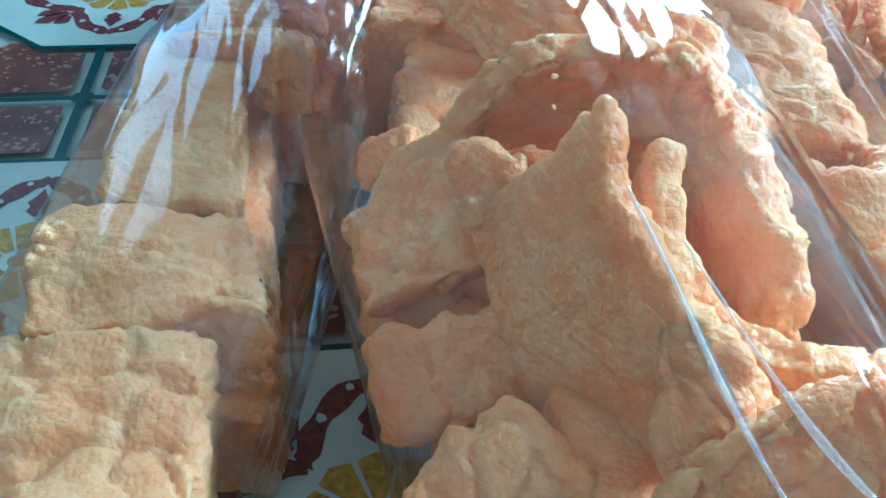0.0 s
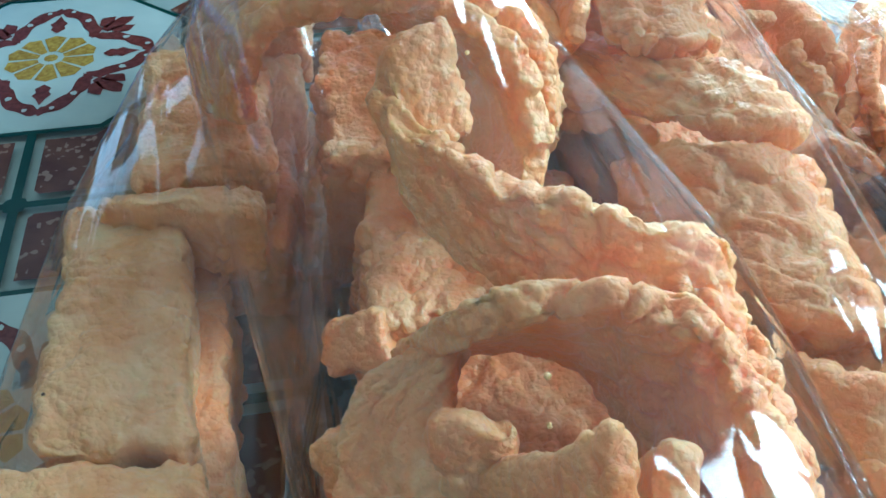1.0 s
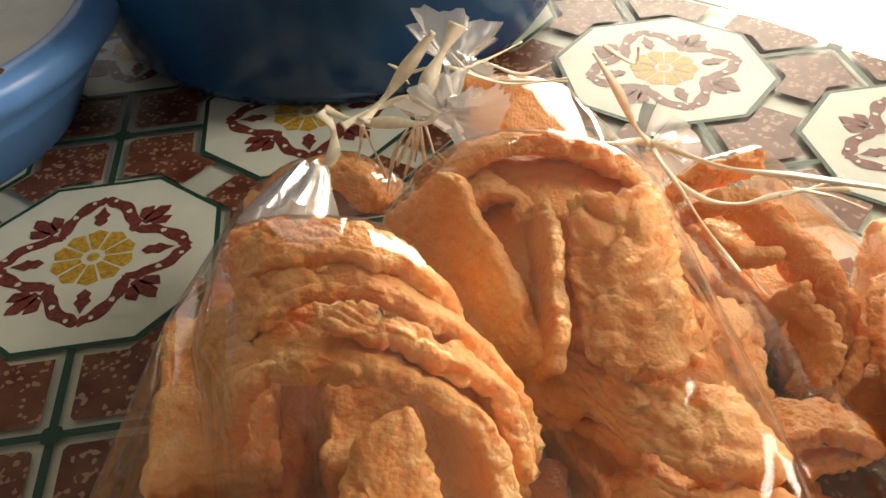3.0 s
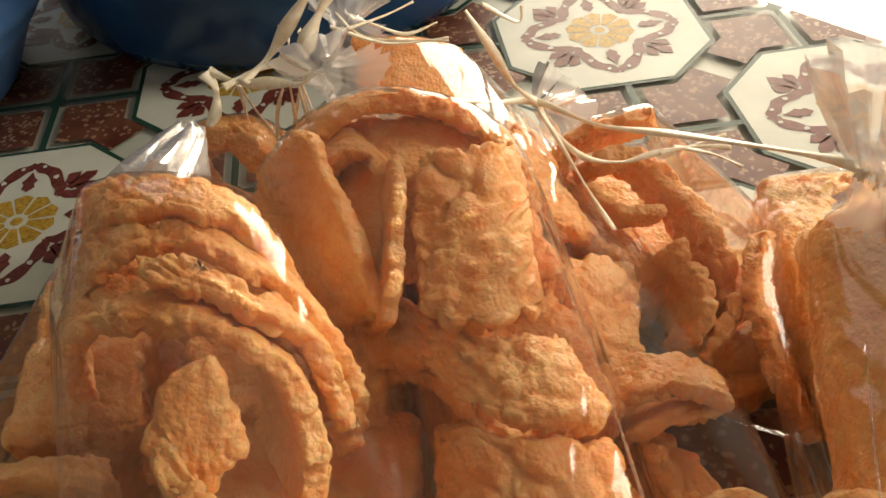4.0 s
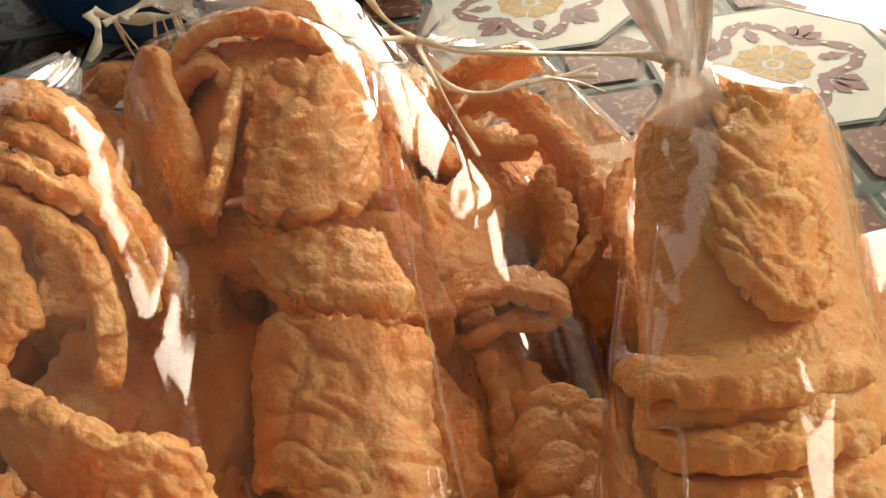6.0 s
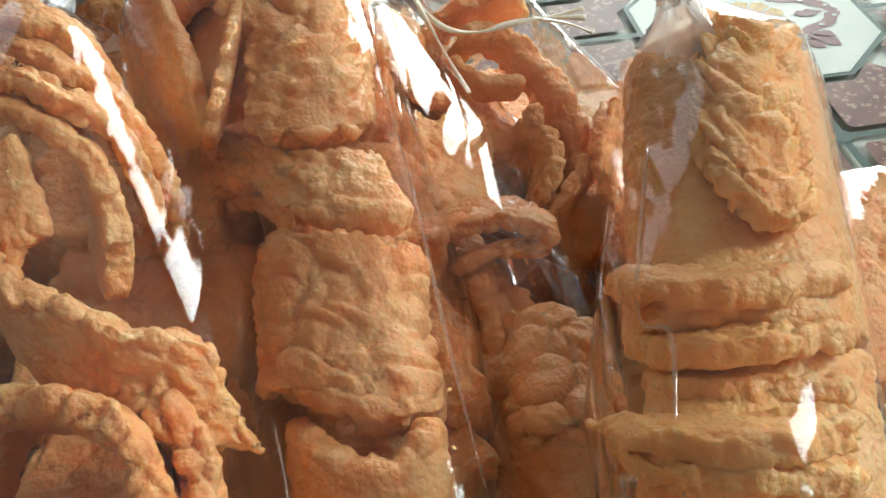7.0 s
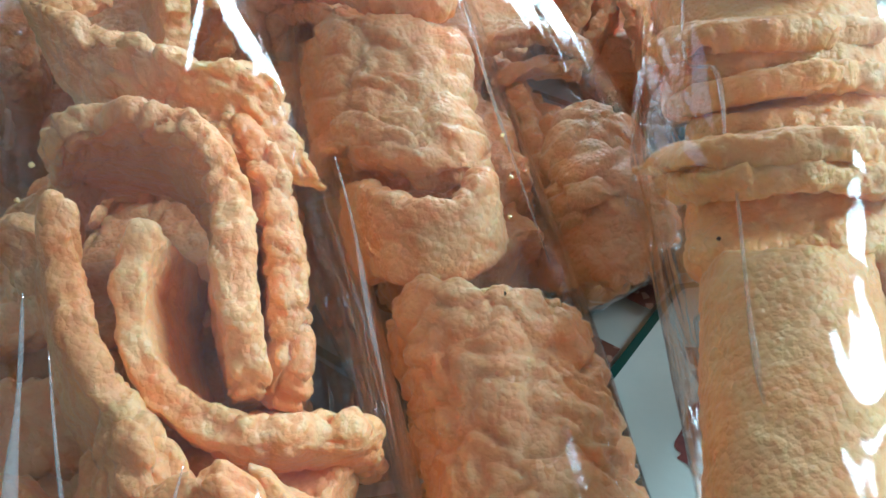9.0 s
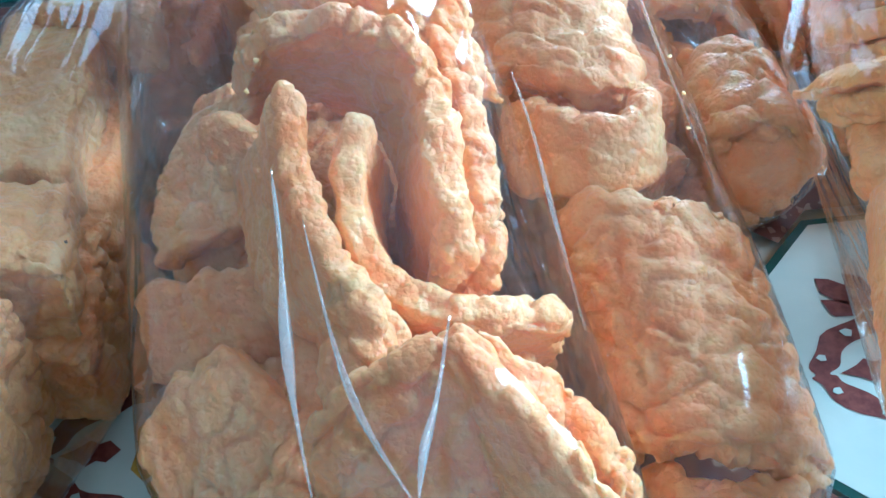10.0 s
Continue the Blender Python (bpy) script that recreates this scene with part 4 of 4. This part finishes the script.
# ---- raffia ----
def strand(points, width, seed, twist=1.0, pointed=False):
    """A flat ribbon of split raffia along a smooth line."""
    pts = [Vector(p) for p in points]
    fine = []
    for i in range(len(pts) - 1):
        p0, p1, p2, p3 = pts[max(i - 1, 0)], pts[i], pts[i + 1], pts[min(i + 2, len(pts) - 1)]
        for k in range(8):
            t = k / 8
            fine.append(0.5 * (2 * p1 + (p2 - p0) * t + (2 * p0 - 5 * p1 + 4 * p2 - p3) * t * t + (3 * p1 - p0 - 3 * p2 + p3) * t ** 3))
    fine.append(pts[-1])
    rng = random.Random(seed)
    a0 = rng.uniform(0, 3)
    verts, faces = [], []
    for i, p in enumerate(fine):
        way = (fine[min(i + 1, len(fine) - 1)] - fine[max(i - 1, 0)]).normalized()
        side = way.cross(Vector((0, -0.68, 0.73))).normalized()
        up = side.cross(way)
        ang = 0.5 * math.sin(a0 + i * 0.21 * twist)
        wid = width * (0.8 + 0.35 * math.sin(a0 * 3 + i * 0.37)) / 2
        if pointed:
            wid *= max(0.05, math.sin(math.pi * i / (len(fine) - 1)))
        s = side * math.cos(ang) + up * math.sin(ang)
        t = s.cross(way) * 0.00018
        verts += [p - s * wid - t, p + s * wid - t, p + s * wid + t, p - s * wid + t]
    for i in range(len(fine) - 1):
        for j in range(4):
            k = (j + 1) % 4
            faces.append((4 * i + j, 4 * i + k, 4 * i + 4 + k, 4 * i + 4 + j))
    faces += [(3, 2, 1, 0), tuple(len(verts) - 4 + j for j in range(4))]
    return mesh_of("strand", verts, faces, [RAFFIA], None, True)


def tie(at, label):
    return thing("raffia_tie", at, label, "string", "raffia ties")


def lay(root, points, width, seed):
    ob = part("strand", strand(points, width, seed), root)
    ob.matrix_local = Matrix.Translation(-root.location)
    return ob


# ---- crease highlights ----
# A thin pale strip on the film, put there as a fold's highlight.
def crease_glint(bag, points, width, seed):
    root = CRACKERS[bag][0].parent
    me = strand(points, width, seed, 0.3, True)
    me.materials.clear()
    me.materials.append(FOLD_GLINT)
    ob = part("crease_glint", me, root, "pale strip drawn as the highlight on a film fold")
    ob.matrix_local = Matrix.Translation(-root.location)
    return ob


# ---- small marks ----
# Dark brown that stands in for the shade inside a hole.
HOLE_DARK = material("hole_dark_brown", (0.16, 0.07, 0.03), 0.7)


def spot(host, at):
    """A small ring pressed into a cracker as a hole, the hole's shade put into its dark colour."""
    verts, faces, n = [], [], 20
    for r, z in ((0.0022, 0.0002), (0.0019, 0.0006), (0.0014, 0.0004), (0.0010, -0.0004), (0.0002, -0.0006)):
        for k in range(n):
            a = 2 * math.pi * k / n
            verts.append((r * (1 + 0.12 * math.sin(3 * a)) * math.cos(a), 0.75 * r * math.sin(a), z))
    for i in range(4):
        for k in range(n):
            m = (k + 1) % n
            faces.append((i * n + k, i * n + m, (i + 1) * n + m, (i + 1) * n + k))
    ob = part("painted_hole", mesh_of("painted_hole", verts, faces, [HOLE_DARK], None, True), host, "small hole with its dark put into the colour")
    lay_flat = Matrix.Translation(at) @ pose(0, 0, 0, 26, 0, 0)
    ob.matrix_local = (host.parent.matrix_basis @ host.matrix_local).inverted() @ lay_flat
    return ob


def crumb(root, at, seed):
    rng = random.Random(seed)
    bm = bmesh.new()
    bmesh.ops.create_icosphere(bm, subdivisions=1, radius=0.0005)
    for v in bm.verts:
        v.co *= rng.uniform(0.5, 1.3)
    me = bpy.data.meshes.new("crumb")
    bm.to_mesh(me)
    bm.free()
    me.materials.append(GOLD)
    ob = part("crumb", me, root)
    ob.matrix_local = Matrix.Translation(Vector(at) - root.location)
    return ob


bag("blocks", "clear plastic bag of thick square fried crackers", neck=((0.0941, -0.0907, 0.0710), (0.1001, -0.0747, 0.0830), (0.0941, -0.1041, 0.0858), 0.010, 0.004, 0.011, 7, 1))
bag("arches", "clear plastic bag of curled orange fried crackers")
bag("slabs", "clear plastic bag of folded orange fried crackers", neck=((0.1507, -0.0743, 0.0919), (0.1409, -0.0658, 0.0916), (0.1374, -0.0605, 0.0962), 0.014, 0.005, 0.013, 7, 2))
bag("low", "clear plastic bag of broken orange fried crackers", neck=((0.1516, -0.0426, 0.0862), (0.1484, -0.0352, 0.0908), (0.1494, -0.0231, 0.0952), 0.012, 0.004, 0.014, 7, 3), extra=((0.1899, -0.0442, 0.0600), (0.2237, -0.1069, 0.0300), (0.2506, -0.1630, 0.0120), (0.2241, -0.1660, 0.0400)))
bag("rings", "clear plastic bag of thin curled fried strips", neck=((0.2203, -0.0484, 0.0483), (0.2097, -0.0554, 0.0629), (0.2178, -0.0515, 0.0676), 0.012, 0.004, 0.010, 6, 4), extra=((0.2540, -0.0340, 0.0385), (0.2749, -0.0950, 0.0355)))
bag("plates", "clear plastic bag of pale golden cracker plates", neck=((0.2656, -0.1577, 0.0911), (0.2627, -0.1565, 0.1025), (0.2533, -0.1611, 0.1333), 0.011, 0.0045, 0.012, 7, 5))
bag("side", "clear plastic bag of golden fried crackers")

# pale strips drawn as highlights along the long creases in the film
crease_glint("arches", ((0.1221, -0.2823, 0.0872), (0.1235, -0.2958, 0.0847), (0.1244, -0.3095, 0.0823), (0.1256, -0.3209, 0.0802), (0.1279, -0.3338, 0.0779)), 0.0016, 1)
crease_glint("arches", ((0.1268, -0.2923, 0.0854), (0.1304, -0.3111, 0.0820), (0.1339, -0.3233, 0.0798), (0.1399, -0.3351, 0.0777)), 0.001, 2)
crease_glint("arches", ((0.1460, -0.3134, 0.0856), (0.1435, -0.3239, 0.0837), (0.1413, -0.3307, 0.0825), (0.1401, -0.3371, 0.0813)), 0.0012, 8)
crease_glint("slabs", ((0.1648, -0.2365, 0.0694), (0.1669, -0.2520, 0.0649), (0.1680, -0.2712, 0.0594), (0.1696, -0.2916, 0.0534)), 0.001, 3)
crease_glint("slabs", ((0.1918, -0.1341, 0.0871), (0.1969, -0.1812, 0.0734), (0.1996, -0.2204, 0.0621), (0.2030, -0.2552, 0.0520)), 0.0008, 4)
crease_glint("plates", ((0.2482, -0.1895, 0.0857), (0.2345, -0.2304, 0.0791), (0.2387, -0.2374, 0.0780), (0.2324, -0.2606, 0.0743)), 0.0012, 6)
crease_glint("plates", ((0.2336, -0.2612, 0.0742), (0.2259, -0.2901, 0.0696), (0.2231, -0.3067, 0.0669), (0.2212, -0.3195, 0.0649)), 0.0028, 7)

# raffia between the necks
tie_one = tie((0.1159, -0.0592, 0.0864), "split cream raffia string tied round plastic necks")
lay(tie_one, ((0.1039, -0.0520, 0.0881), (0.1071, -0.0578, 0.0854), (0.1066, -0.0651, 0.0818), (0.1045, -0.0695, 0.0799)), 0.004, 1)
lay(tie_one, ((0.1050, -0.0511, 0.0881), (0.1149, -0.0594, 0.0874), (0.1251, -0.0640, 0.0886), (0.1347, -0.0713, 0.0917), (0.1378, -0.0670, 0.0935)), 0.0035, 2)
lay(tie_one, ((0.1102, -0.0609, 0.0874), (0.1205, -0.0564, 0.0893), (0.1311, -0.0572, 0.0913), (0.1370, -0.0666, 0.0925)), 0.003, 3)
lay(tie_one, ((0.1164, -0.0609, 0.0884), (0.1243, -0.0532, 0.0911), (0.1324, -0.0528, 0.1008), (0.1405, -0.0524, 0.1104)), 0.004, 4)
lay(tie_one, ((0.1350, -0.0604, 0.0933), (0.1384, -0.0572, 0.0990), (0.1436, -0.0535, 0.1057), (0.1481, -0.0492, 0.1104)), 0.005, 5)
lay(tie_one, ((0.1291, -0.0727, 0.0917), (0.1244, -0.0648, 0.0770), (0.1209, -0.0588, 0.0576)), 0.0012, 10)
lay(tie_one, ((0.1311, -0.0709, 0.0917), (0.1299, -0.0644, 0.0771), (0.1276, -0.0491, 0.0574)), 0.0012, 11)
lay(tie_one, ((0.1333, -0.0680, 0.0916), (0.1335, -0.0649, 0.0771), (0.1351, -0.0543, 0.0576)), 0.0012, 12)
lay(tie_one, ((0.1341, -0.0691, 0.0916), (0.1365, -0.0695, 0.0772), (0.1365, -0.0576, 0.0577)), 0.0012, 13)
lay(tie_one, ((0.1161, -0.0680, 0.0915), (0.1144, -0.0583, 0.0768), (0.1114, -0.0408, 0.0571)), 0.0012, 14)
lay(tie_one, ((0.1161, -0.0680, 0.0915), (0.1192, -0.0631, 0.0770), (0.1220, -0.0505, 0.0574)), 0.0012, 15)
lay(tie_one, ((0.1340, -0.0628, 0.0915), (0.1314, -0.0531, 0.0768), (0.1257, -0.0426, 0.0572)), 0.0012, 16)
lay(tie_one, ((0.1335, -0.0596, 0.0914), (0.1327, -0.0564, 0.0769), (0.1322, -0.0413, 0.0572)), 0.0012, 17)
lay(tie_one, ((0.1465, -0.0385, 0.0956), (0.1556, -0.0498, 0.0912), (0.1799, -0.0580, 0.0916)), 0.001, 30)
lay(tie_one, ((0.1445, -0.0477, 0.0959), (0.1613, -0.0547, 0.0914), (0.1802, -0.0560, 0.0915)), 0.001, 31)
lay(tie_one, ((0.1466, -0.0522, 0.0960), (0.1619, -0.0359, 0.0909), (0.1719, -0.0287, 0.0907)), 0.001, 32)
lay(tie_one, ((0.1570, -0.0492, 0.0960), (0.1673, -0.0502, 0.0913), (0.1779, -0.0452, 0.0912)), 0.001, 33)
lay(tie_one, ((0.1317, -0.0556, 0.0960), (0.1300, -0.0372, 0.0907), (0.1270, -0.0326, 0.0906)), 0.001, 34)
lay(tie_one, ((0.1401, -0.0461, 0.0958), (0.1342, -0.0398, 0.0908), (0.1346, -0.0367, 0.0907)), 0.001, 35)
tie_two = tie((0.2064, -0.0627, 0.0679), "cream raffia string running between two bag necks")
lay(tie_two, ((0.1843, -0.0680, 0.1063), (0.1902, -0.0733, 0.0969), (0.1972, -0.0731, 0.0825), (0.2062, -0.0640, 0.0689)), 0.0026, 50)
lay(tie_two, ((0.1785, -0.0771, 0.0825), (0.1927, -0.0666, 0.0727), (0.2062, -0.0640, 0.0689), (0.2178, -0.0932, 0.0784), (0.2343, -0.1092, 0.0837), (0.2501, -0.1338, 0.0941), (0.2569, -0.1516, 0.1024), (0.2591, -0.1561, 0.1025)), 0.0022, 51)
lay(tie_two, ((0.2062, -0.0640, 0.0689), (0.2100, -0.0744, 0.0634), (0.2160, -0.0861, 0.0618), (0.2261, -0.0915, 0.0621), (0.2358, -0.0922, 0.0641), (0.2477, -0.0916, 0.0641), (0.2592, -0.0941, 0.0642)), 0.0018, 52)
lay(tie_two, ((0.2060, -0.0658, 0.0679), (0.2101, -0.0807, 0.0636), (0.2146, -0.0940, 0.0573), (0.2193, -0.1110, 0.0530)), 0.0014, 53)
lay(tie_two, ((0.2376, -0.0925, 0.0641), (0.2487, -0.0907, 0.0641), (0.2600, -0.0879, 0.0641)), 0.0012, 54)
lay(tie_two, ((0.2425, -0.0899, 0.0640), (0.2525, -0.0964, 0.0643), (0.2587, -0.1045, 0.0645)), 0.0012, 55)
lay(tie_two, ((0.2582, -0.1560, 0.1025), (0.2616, -0.1582, 0.1016), (0.2636, -0.1574, 0.1016), (0.2603, -0.1589, 0.1045), (0.2581, -0.1570, 0.1025)), 0.0025, 56)
lay(tie_two, ((0.1909, -0.0559, 0.1012), (0.2024, -0.0524, 0.0916), (0.2039, -0.0509, 0.0963)), 0.0014, 57)

# dark-coloured hole in a plate and loose crumbs under the film
spot(long_plate, (0.2481, -0.2257, 0.0869))
crumb(CRACKERS["arches"][0].parent, (0.1199, -0.1955, 0.1028), 1)
crumb(CRACKERS["arches"][0].parent, (0.1969, -0.2479, 0.0682), 2)
crumb(CRACKERS["arches"][0].parent, (0.1978, -0.2344, 0.0679), 3)
crumb(CRACKERS["slabs"][0].parent, (0.1946, -0.2592, 0.0685), 4)
crumb(CRACKERS["arches"][0].parent, (0.1185, -0.2549, 0.0891), 5)
crumb(CRACKERS["arches"][0].parent, (0.1170, -0.2614, 0.0874), 6)
crumb(CRACKERS["plates"][0].parent, (0.2675, -0.2420, 0.0685), 7)
crumb(CRACKERS["arches"][0].parent, (0.1398, -0.3426, 0.0850), 8)
